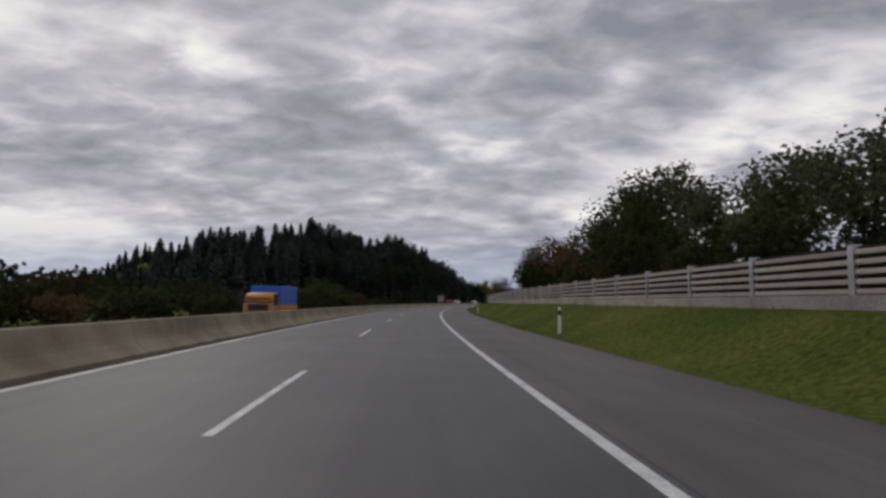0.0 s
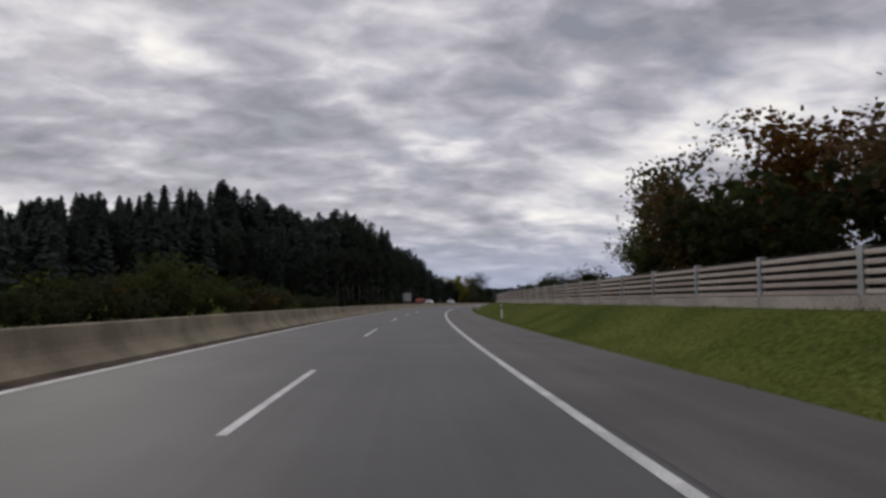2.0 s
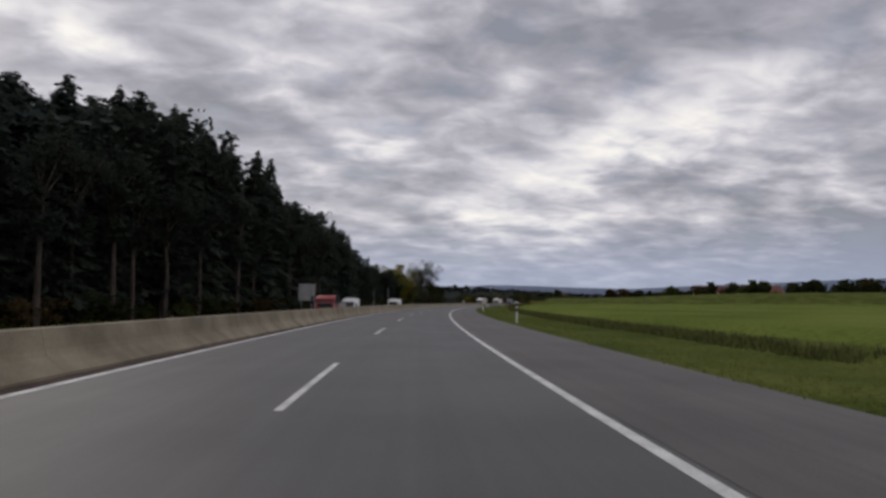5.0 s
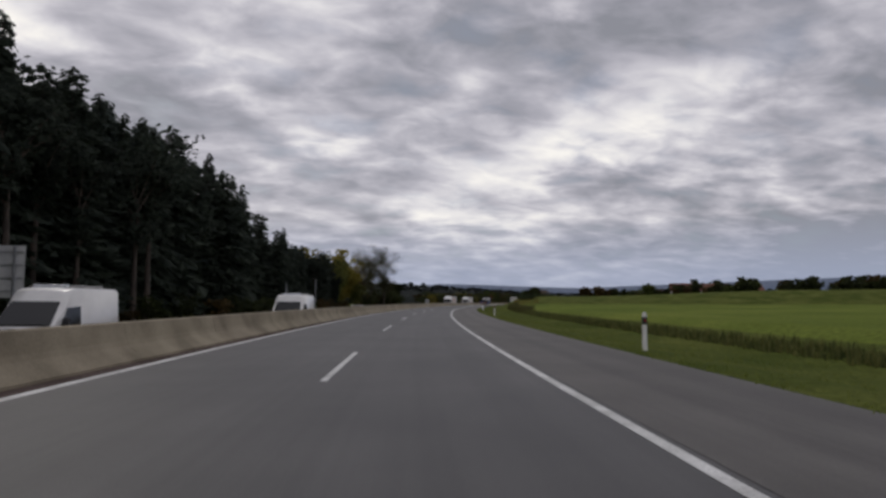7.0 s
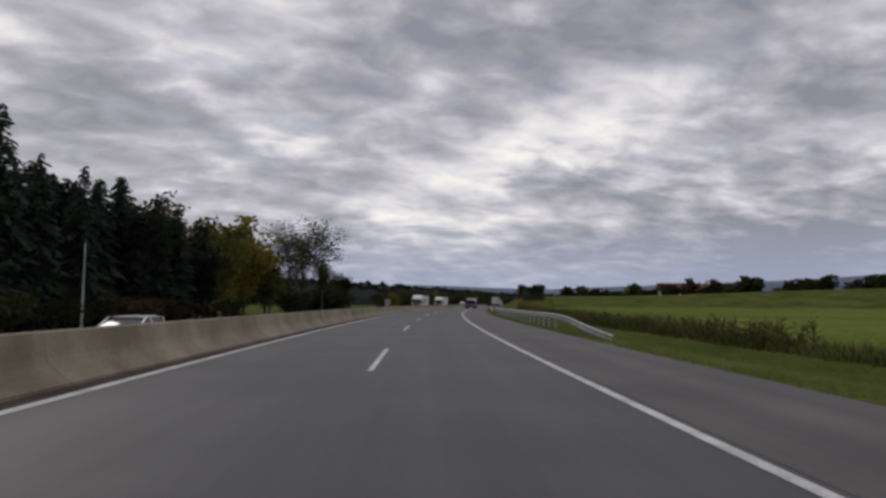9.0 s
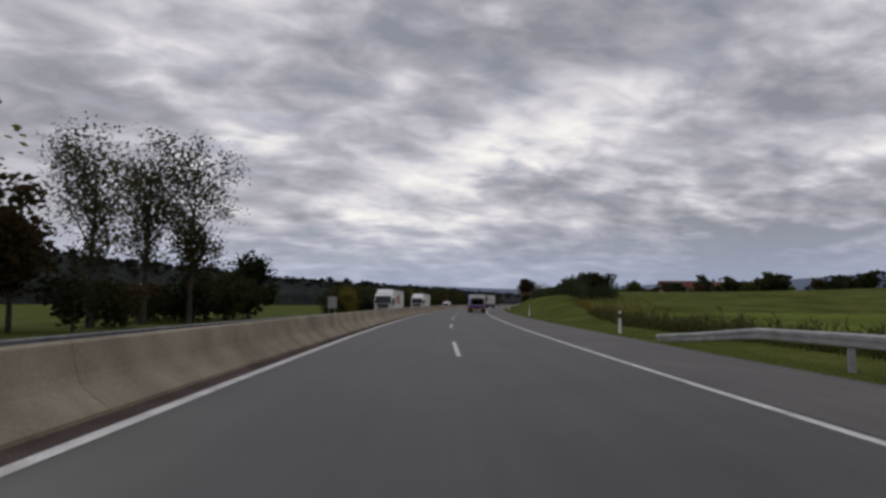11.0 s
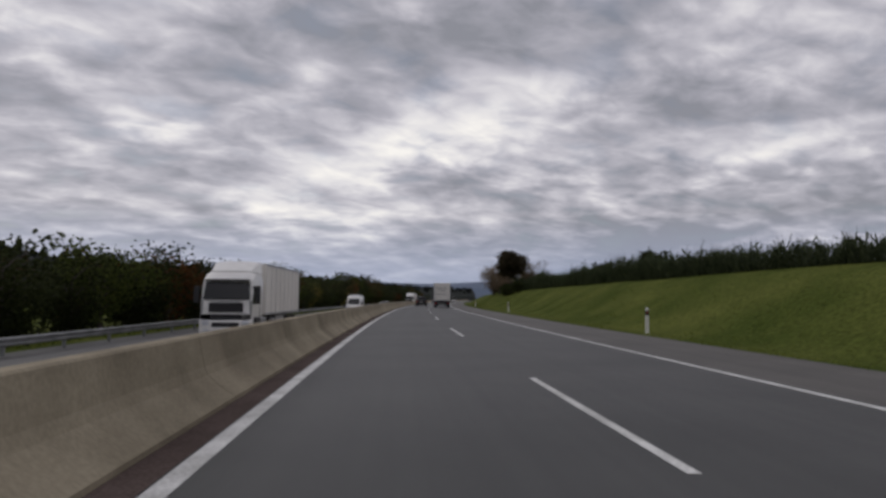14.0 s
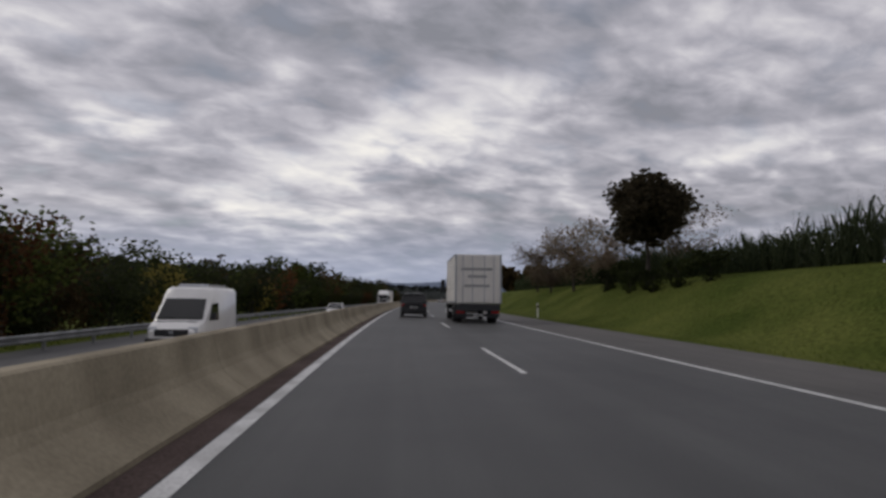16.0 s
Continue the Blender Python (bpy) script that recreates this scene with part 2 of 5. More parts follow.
def ribbon(name, s0, s1, offs, zs, mat, step=4.0, smooth=False):
    """A strip along the road with that cross-section."""
    n = max(2, int(round((s1 - s0) / step)) + 1)
    verts, faces, k = [], [], len(offs)
    for i in range(n):
        s = s0 + (s1 - s0) * i / (n - 1)
        for o, z in zip(offs, zs):
            verts.append(W(s, o, z))
    for i in range(n - 1):
        for j in range(k - 1):
            a = i * k + j
            faces.append((a, a + 1, a + k + 1, a + k))
    me = mesh_of(name, verts, faces, mat, smooth)
    uv = me.uv_layers.new(name="off_mileage")
    cells = np.array([[offs[v % k], s0 + (s1 - s0) * (v // k) / (n - 1)] for f in faces for v in f])
    uv.data.foreach_set("uv", cells.ravel())
    return me


# ---- ground ----
GROUND_S = [-1500, -700, -300] + list(range(-150, 760, 5)) + [800, 860, 950, 1100, 1300, 1600, 2100, 3000, 4300]
GROUND_OFF = [-3000, -1500, -800, -500, -380, -300, -240, -200, -170, -150, -130, -115, -100, -90, -80, -72, -65, -58, -52, -46, -41, -36, -32, -28, -25, -22, -20, -18, -16.8, -16.4, -5.0, -4.65, -4.4, 6.9, 7.2, 7.8, 8.5, 9.3, 10.2, 11.2, 12.3, 13.5, 15, 17, 19, 22, 26, 31, 38, 46, 58, 75, 100, 140, 200, 300, 450, 650, 850]


def ramp01(x, a, b):
    t = min(1.0, max(0.0, (x - a) / (b - a)))
    return t * t * (3 - 2 * t)


def ground_z(s, off):
    if -4.6 <= off <= 7.0:
        return -0.12
    if -16.6 <= off < -4.6:
        return -0.95
    if off > 0:
        d = off - 7.1
        bank = ramp01(d, 0.2, 3.6) * 1.22 + ramp01(d, 4, 40) * 0.6            # verge under the noise barrier
        flat = -0.35 * ramp01(d, 0.5, 4) + 0.5 * ramp01(d, 5.5, 9) + ramp01(d, 40, 420) * 0.7
        knoll = ramp01(d, 0.6, 8.0) * 2.8 + ramp01(d, 8, 16) * 0.5 + ramp01(d, 16, 120) * 3
        a, c = 1 - ramp01(s, 176, 194), ramp01(s, 434, 488)
        return -0.03 + bank * a + (flat * (1 - a)) * (1 - c) + knoll * c
    d = -16.6 - off
    hill = ramp01(s, 130, 245) * (1 - ramp01(s, 335, 425))
    hill *= ramp01(off, -95 - 0.6 * (s - 135), -62 - 0.6 * (s - 135))
    wood = ramp01(d, 9, 48) * 19.0 * hill + ramp01(d, 48, 200) * 10 * hill
    return -0.85 - 0.3 * ramp01(d, 0.4, 4) + wood + ramp01(d, 500, 2500) * 6


def build_ground():
    verts, faces, k = [], [], len(GROUND_OFF)
    for s in GROUND_S:
        for o in GROUND_OFF:
            r = 0.0 if -17 < o < 7.5 else min(0.35, 0.02 + abs(o) * 0.002) * noise.noise((s * 0.11, o * 0.13, 3.3))
            verts.append(W(s, o, ground_z(s, o) + r))
    for i in range(len(GROUND_S) - 1):
        for j in range(k - 1):
            a = i * k + j
            faces.append((a, a + 1, a + k + 1, a + k))
    return tagged(new("ground", mesh_of("ground", verts, faces, TURF, True)), "green grass verges and open fields", "ground", kind="structure")


ground = build_ground()


def crop_field(s0, s1, o0, o1):
    """A sheet of low green crop over the field, a hand's width above the soil."""
    ss = np.arange(s0, s1 + 1, 7.0)
    oo = np.concatenate((np.arange(o0, 40, 2.0), np.arange(40, 120, 8.0), np.arange(120, o1, 30.0)))
    verts, faces, k = [], [], len(oo)
    for s in ss:
        for o in oo:
            edge = 0.5 * noise.noise((s * 0.3, o * 0.02, 7.0))
            verts.append(W(float(s), float(o) + (edge if o < o0 + 1 else 0), ground_z(s, o) + (0.24 if o > o0 + 1 else -0.15) + 0.10 * noise.noise((s * 0.2, o * 0.25, 5.0)) + min(0.3, o * 0.002)))
    for i in range(len(ss) - 1):
        for j in range(k - 1):
            a = i * k + j
            faces.append((a, a + 1, a + k + 1, a + k))
    return tagged(new("crop_field", mesh_of("crop_field", verts, faces, CROP, True)), "bright green field of low young crop", "field", kind="stuff")


crop_field(192, 445, 15.0, 420)
ROAD0, ROAD1, Z2 = -60, 1600, -0.8     # the oncoming carriageway lies lower
DARKER_FROM = 372      # from here on the carriageway has a darker surface
road = tagged(new("road", ribbon("road", ROAD0, DARKER_FROM, [-4.35, -3.9, 4.0, 7.1, 7.35], [-0.02, 0, 0, -0.03, -0.2], ASPHALT)), "worn grey asphalt motorway carriageway with two lanes", "road", kind="structure")
part("newer_surface", ribbon("newer_surface", DARKER_FROM, ROAD1, [-4.35, -3.9, 4.0, 7.1, 7.35], [-0.02, 0, 0, -0.03, -0.2], ASPHALT_DARKER), None, road, "darker asphalt of the second stretch")
road_2 = tagged(new("road_2", ribbon("road_2", ROAD0, ROAD1, [-16.9, -16.5, -13.5, -5.5, -5.15], [-1.05, -0.83, Z2, Z2, Z2], ASPHALT)), "grey asphalt carriageway for oncoming traffic", "road", kind="structure")


def line(s0, s1, off, wide, parent, name="edge_line", z=0.0):
    part(name, ribbon(name, s0, s1, [off - wide / 2, off + wide / 2], [z + 0.005, z + 0.005], PAINT, 3.0 if s1 - s0 < 30 else 6.0), None, parent)


line(ROAD0, 1400, 3.69, 0.15, road)
line(ROAD0, 1400, -3.78, 0.18, road)
line(ROAD0, 1400, -5.5, 0.20, road_2, z=Z2)
line(ROAD0, 1400, -12.9, 0.20, road_2, z=Z2)
for i in range(-2, 60):
    line(6.45 + i * 18, 12.4 + i * 18, 0.0, 0.115, road, "lane_dash")
    line(2.0 + i * 18, 8.0 + i * 18, -8.8, 0.16, road_2, "lane_dash", Z2)
part("hard_shoulder", ribbon("hard_shoulder", ROAD0, 1400, [3.86, 5.5, 7.0], [0.004, -0.011, -0.024], SHOULDER, 4.0), None, road, "browner asphalt of the hard shoulder")
# gritty gutter at the foot of the barrier
part("gutter", ribbon("gutter", ROAD0, 1400, [-4.3, -3.89], [0.009, 0.006], GRIT, 6.0), None, road)

# ---- median barrier ----
barrier = tagged(new("concrete_barrier"), "weathered beige-grey concrete median safety barrier", "barrier", kind="structure")
PROFILE = [(-4.21, -0.02), (-4.21, 0.06), (-4.38, 0.17), (-4.55, 0.32), (-4.60, 0.42), (-4.68, 0.78), (-4.71, 0.80), (-4.87, 0.80), (-4.90, 0.78), (-4.98, 0.28), (-5.12, 0.07), (-5.16, -0.85)]


def barrier_segment(s0, s1):
    verts, faces, k = [], [], len(PROFILE)
    base = WP(s0, 0)
    inv = base.inverted()
    for i, s in enumerate((s0 + 0.006, (s0 + s1) / 2, s1 - 0.006)):
        verts += [inv @ W(s, o, z) for o, z in PROFILE]
    for i in range(2):
        for j in range(k - 1):
            a = i * k + j
            faces.append((a, a + k, a + k + 1, a + 1))
    faces.append(tuple(range(k)))
    faces.append(tuple(reversed(range(2 * k, 3 * k))))
    ob = part("segment", mesh_of("segment", verts, faces, CONCRETE), None, barrier)
    ob.matrix_basis = base


for i in range(180):
    barrier_segment(-50 + i * 6.0, -44 + i * 6.0)

# ---- more materials ----


def leaves(name, dark, light, rough=0.8, spread=0.35, through=0.4):
    """Foliage whose clumps differ a little from one another."""
    m = bpy.data.materials.new(name)
    m.use_nodes = True
    nt = m.node_tree
    b = nt.nodes["Principled BSDF"]
    b.inputs["Roughness"].default_value = rough
    b.inputs["Specular IOR Level"].default_value = 0.2
    g = nt.nodes.new("ShaderNodeNewGeometry")
    oi = nt.nodes.new("ShaderNodeObjectInfo")
    mx = nt.nodes.new("ShaderNodeMix")
    mx.data_type = "RGBA"
    mx.inputs[6].default_value, mx.inputs[7].default_value = (*dark, 1), (*light, 1)
    nt.links.new(g.outputs["Random Per Island"], mx.inputs[0])
    hsv = nt.nodes.new("ShaderNodeHueSaturation")
    mr = nt.nodes.new("ShaderNodeMapRange")
    mr.inputs[3].default_value, mr.inputs[4].default_value = 1 - spread, 1 + spread
    nt.links.new(oi.outputs["Random"], mr.inputs[0])
    nt.links.new(mr.outputs[0], hsv.inputs["Value"])
    nt.links.new(mx.outputs[2], hsv.inputs["Color"])
    nt.links.new(hsv.outputs[0], b.inputs["Base Color"])
    # leaves let some light through
    tr = nt.nodes.new("ShaderNodeBsdfTranslucent")
    nt.links.new(hsv.outputs[0], tr.inputs[0])
    both = nt.nodes.new("ShaderNodeMixShader")
    both.inputs[0].default_value = through
    nt.links.new(b.outputs[0], both.inputs[1])
    nt.links.new(tr.outputs[0], both.inputs[2])
    nt.links.new(both.outputs[0], nt.nodes["Material Output"].inputs[0])
    return m


# farther spruces: paler and bluer, the lift of haze put into the colour
NEEDLE = leaves("spruce_needles", (0.031, 0.041, 0.038), (0.080, 0.097, 0.080), 0.9)
NEEDLE_NEAR = leaves("near_spruce_needles", (0.024, 0.031, 0.025), (0.060, 0.073, 0.054), 0.9)
LEAF_OLIVE = leaves("olive_leaves", (0.075, 0.085, 0.024), (0.175, 0.175, 0.052))
LEAF_GREEN = leaves("green_leaves", (0.040, 0.055, 0.014), (0.105, 0.125, 0.030))
LEAF_DARK = leaves("dark_leaves", (0.021, 0.028, 0.011), (0.056, 0.066, 0.022))
LEAF_AUTUMN = leaves("autumn_leaves", (0.085, 0.040, 0.010), (0.23, 0.115, 0.022))
LEAF_YELLOW = leaves("yellowing_leaves", (0.130, 0.108, 0.024), (0.30, 0.245, 0.055))
LEAF_BROWN = leaves("brown_leaves", (0.050, 0.034, 0.014), (0.11, 0.075, 0.030))
LEAF_THIN = leaves("thin_birch_leaves", (0.045, 0.047, 0.025), (0.105, 0.100, 0.052))
BARK = stuff("bark", (0.035, 0.028, 0.022), (0.075, 0.062, 0.05), 2.0, 0.95, 0, 0.8, 20, bump_dist=0.03, stretch=(1, 1, 0.3))
PINE_BARK = stuff("pine_bark", (0.045, 0.036, 0.030), (0.105, 0.080, 0.064), 1.5, 0.95, 0, 0.8, 14, bump_dist=0.03, stretch=(1, 1, 0.25))
GRASS = leaves("grass_blades", (0.100, 0.132, 0.028), (0.185, 0.208, 0.052), 0.9, 0.0, 0.55)
REED = leaves("tall_dry_grass", (0.045, 0.060, 0.018), (0.15, 0.15, 0.05), through=0.5)
CORN = leaves("maize", (0.026, 0.038, 0.018), (0.078, 0.094, 0.046))
WEED = leaves("tall_weeds", (0.060, 0.068, 0.022), (0.150, 0.135, 0.052))
STALK = leaves("withered_stalks", (0.13, 0.105, 0.030), (0.36, 0.25, 0.065))
LEAF_ROUND = leaves("brown_green_leaves", (0.050, 0.044, 0.028), (0.125, 0.100, 0.060))
LEAF_BARE = leaves("withering_leaves", (0.120, 0.090, 0.060), (0.27, 0.21, 0.145))
LEAF_GREY = leaves("grey_green_leaves", (0.060, 0.066, 0.036), (0.150, 0.155, 0.085))
LEAF_TURNING = leaves("turning_green_leaves", (0.070, 0.085, 0.030), (0.170, 0.180, 0.070))
LEAF_RUSSET = leaves("russet_leaves", (0.105, 0.070, 0.032), (0.23, 0.150, 0.068))
LEAF_RUST = leaves("rust_leaves", (0.060, 0.026, 0.010), (0.13, 0.060, 0.020))
BOARD = stuff("pale_barrier_boards", (0.36, 0.30, 0.255), (0.56, 0.485, 0.43), 0.9, 0.9, 0, 0.4, 14, per_object=0.15, stretch=(1, 0.2, 4))
# near-black colour that makes the gaps between the boards dark
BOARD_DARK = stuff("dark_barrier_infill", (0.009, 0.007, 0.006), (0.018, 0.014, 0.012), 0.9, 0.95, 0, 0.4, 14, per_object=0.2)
WALLBASE = stuff("barrier_footing_concrete", (0.26, 0.23, 0.20), (0.40, 0.36, 0.32), 0.6, 0.92, 0, 0.3, 16, per_object=0.12)
TUBE_STEEL = stuff("scaffold_tube_steel", (0.30, 0.30, 0.30), (0.55, 0.55, 0.54), 3.0, 0.5, 0.25, 0.1, 30)
STEEL = stuff("galvanised_steel", (0.30, 0.31, 0.32), (0.48, 0.49, 0.50), 1.5, 0.45, 0.85, 0.1, 30)
DULL_STEEL = stuff("weathered_rail_steel", (0.16, 0.165, 0.165), (0.27, 0.275, 0.275), 1.2, 0.6, 0.35, 0.1, 25)
DARK_STEEL = plain("dark_steel", (0.035, 0.035, 0.038), 0.6, 0.3)
WHITE = plain("white_paint", (0.83, 0.82, 0.79), 0.35, 0, 0.4)
TARP = stuff("white_tarpaulin", (0.69, 0.66, 0.61), (0.77, 0.74, 0.69), 0.5, 0.6, 0, 0.12, 5, speck=0.05, bump_dist=0.015, stretch=(1, 1, 0.35))
BLUE = plain("blue_paint", (0.004, 0.125, 0.58), 0.42, 0, 0.08)
RED = plain("red_paint", (0.38, 0.025, 0.020), 0.4, 0, 0.3)
ORANGE = plain("orange_paint", (0.55, 0.20, 0.03), 0.5)
YELLOW = plain("yellow_reflector", (0.72, 0.42, 0.03), 0.45)
BLACK_PAINT = plain("near_black_car_paint", (0.009, 0.010, 0.012), 0.4, 0.0, 0.25)
SILVER = plain("silver_paint", (0.36, 0.37, 0.38), 0.3, 0.6, 0.5)
PLASTIC = plain("black_plastic", (0.022, 0.022, 0.024), 0.6)
RUBBER = plain("tyre_rubber", (0.020, 0.020, 0.021), 0.85)
RIM = plain("wheel_alloy", (0.42, 0.42, 0.43), 0.4, 0.8)
GLASS = plain("tinted_glass", (0.010, 0.011, 0.011), 0.08, 0.0, 0.0)
LAMP_RED = plain("tail_lamp_red", (0.42, 0.012, 0.012), 0.2)
LAMP_WHITE = plain("headlamp_glass", (0.65, 0.67, 0.70), 0.1)
PLATE = plain("plate_white", (0.68, 0.68, 0.66), 0.4)
GREY_BODY = plain("grey_painted_steel", (0.34, 0.34, 0.33), 0.5, 0.1)
SIGN_BACK = stuff("zinc_sign_sheet", (0.42, 0.42, 0.42), (0.56, 0.56, 0.55), 1.2, 0.55, 0.1, 0.05, 20, speck=0.08)
WOODEN = stuff("load_bed_planks", (0.20, 0.15, 0.10), (0.36, 0.28, 0.20), 2, 0.9, 0, 0.4, 25, stretch=(1, 0.2, 1))
PALE_WOOD = stuff("pale_worn_wood", (0.42, 0.36, 0.29), (0.62, 0.55, 0.46), 2, 0.9, 0, 0.3, 25, stretch=(0.2, 1, 1))
SCUFFED = stuff("scuffed_blue_paint", (0.05, 0.16, 0.45), (0.50, 0.55, 0.62), 6, 0.6, 0, 0.1, 30, spread=(0.45, 0.62))
SCUFFED_GREY = stuff("scuffed_grey_steel", (0.20, 0.19, 0.18), (0.44, 0.43, 0.41), 4, 0.6, 0.1, 0.1, 30, speck=0.2)
RUST_STEEL = stuff("rusty_steel", (0.09, 0.045, 0.032), (0.20, 0.11, 0.08), 5, 0.8, 0.1, 0.1, 30)
PLASTER = stuff("house_plaster", (0.55, 0.51, 0.44), (0.68, 0.65, 0.58), 0.4, 0.9, 0, 0.2, 8, per_object=0.15)
ROOF_TILE = stuff("red_roof_tiles", (0.11, 0.045, 0.032), (0.19, 0.080, 0.055), 0.5, 0.9, 0, 0.3, 8, per_object=0.2)
FAR_WOOD = stuff("far_wood_canopy", (0.007, 0.011, 0.010), (0.021, 0.027, 0.020), 0.05, 0.95, 0, 0.9, 0.35, 7, speck=0.4, bump_dist=2.0, world=True)
# the blue of aerial haze is mixed into the hills' base colour
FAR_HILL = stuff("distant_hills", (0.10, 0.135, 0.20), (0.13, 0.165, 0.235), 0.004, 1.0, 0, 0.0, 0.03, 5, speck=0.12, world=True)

# ---- trees ----


def tube(verts, faces, p, q, r0, r1, n=5):
    """A tapered limb from p to q."""
    d = (q - p).normalized()
    u = d.orthogonal().normalized()
    v = d.cross(u)
    k = len(verts)
    for c, r in ((p, r0), (q, r1)):
        for i in range(n):
            a = 2 * math.pi * i / n
            verts.append(c + (u * math.cos(a) + v * math.sin(a)) * r)
    for i in range(n):
        j = (i + 1) % n
        faces.append((k + i, k + j, k + n + j, k + n + i))


def card(verts, faces, c, size, rng, flat=0.0):
    """A ragged clump of leaves: two crossed leaf-shaped blades."""
    for _ in range(2):
        a, b = rng.uniform(0, 6.283), rng.uniform(-1.0, 1.0) * (1 - flat)
        u = Vector((math.cos(a), math.sin(a), rng.uniform(-0.5, 0.5))).normalized()
        v = u.cross(Vector((math.sin(b), math.cos(b), 0.4 + flat))).normalized()
        s1, s2 = size * rng.uniform(0.7, 1.25), size * rng.uniform(0.45, 0.85)
        k = len(verts)
        verts += [c - u * s1, c - v * s2 + u * s1 * rng.uniform(-0.4, 0.4), c + u * s1, c + v * s2 + u * s1 * rng.uniform(-0.4, 0.4)]
        faces.append((k, k + 1, k + 2, k + 3))


def broadleaf(h, r, seed, mat, bark=BARK, clumps=900, size=0.36, base=0.3, name="broadleaf_tree"):
    """A tree: trunk with forking limbs, and a crown of many small clumps round the limbs' ends."""
    rng = random.Random(seed)
    tv, tf, cv, cf = [], [], [], []
    tips = []
    top = Vector((0, 0, h * 0.72))
    segs = [Vector((0, 0, -0.3))]
    for i in range(1, 6):
        f = i / 5
        segs.append(Vector((top.x * f + rng.uniform(-0.12, 0.12) * f * r * 0.5, rng.uniform(-0.12, 0.12) * f * r * 0.5, top.z * f)))
    r0 = 0.016 * h + 0.06
    for i in range(5):
        tube(tv, tf, segs[i], segs[i + 1], r0 * (1 - i * 0.17), r0 * (1 - (i + 1) * 0.17), 6)
    for i in range(15):
        f = rng.uniform(base + 0.06, 0.97)
        at = segs[min(4, int(f * 5))].lerp(segs[min(5, int(f * 5) + 1)], f * 5 - min(4, int(f * 5)))
        a = i * 2.4 + rng.uniform(-0.5, 0.5)
        reach = r * rng.uniform(0.55, 0.95) * math.sin(math.pi * min(1, 0.25 + 0.75 * (1 - (f - base) / (1 - base)) * 0.9 + 0.1))
        end = at + Vector((math.cos(a) * reach, math.sin(a) * reach, h * rng.uniform(0.06, 0.24)))
        mid = at.lerp(end, 0.5) + Vector((0, 0, reach * 0.12))
        tube(tv, tf, at, mid, r0 * 0.34, r0 * 0.2, 4)
        tube(tv, tf, mid, end, r0 * 0.2, r0 * 0.06, 4)
        tips += [mid, end, end]
        for _ in range(2):
            e2 = end + Vector((rng.uniform(-1, 1), rng.uniform(-1, 1), rng.uniform(-0.3, 0.9))) * r * 0.3
            tube(tv, tf, mid.lerp(end, 0.6), e2, r0 * 0.1, r0 * 0.03, 3)
            tips.append(e2)
    tips.append(Vector((top.x, 0, h * 0.88)))
    # bunches round the tips, with gaps between them
    bunch = [t + Vector((rng.gauss(0, r * 0.12), rng.gauss(0, r * 0.12), rng.gauss(0, r * 0.12))) for t in tips for _ in range(2)]
    for i in range(clumps):
        # every third clump is larger and lies further in, so that the crown closes
        c = rng.choice(bunch)
        inner = h > 8 and i % 3 == 0
        if inner:
            c = c.lerp(Vector((0, 0, c.z)), rng.uniform(0.1, 0.7))
        g = Vector((rng.gauss(0, 1), rng.gauss(0, 1), rng.gauss(0, 0.85)))
        p = c + g * min(1.0, 1.7 / max(0.1, g.length)) * r * 0.165
        if p.z > base * h * 0.75 and p.z < h * 1.02:
            card(cv, cf, p, size * (1.8 if inner else 1.0), rng)
    tree = new(name)
    part("trunk", mesh_of("trunk", tv, tf, bark, True), None, tree)
    part("crown", mesh_of("crown", cv, cf, mat), None, tree)
    return tree


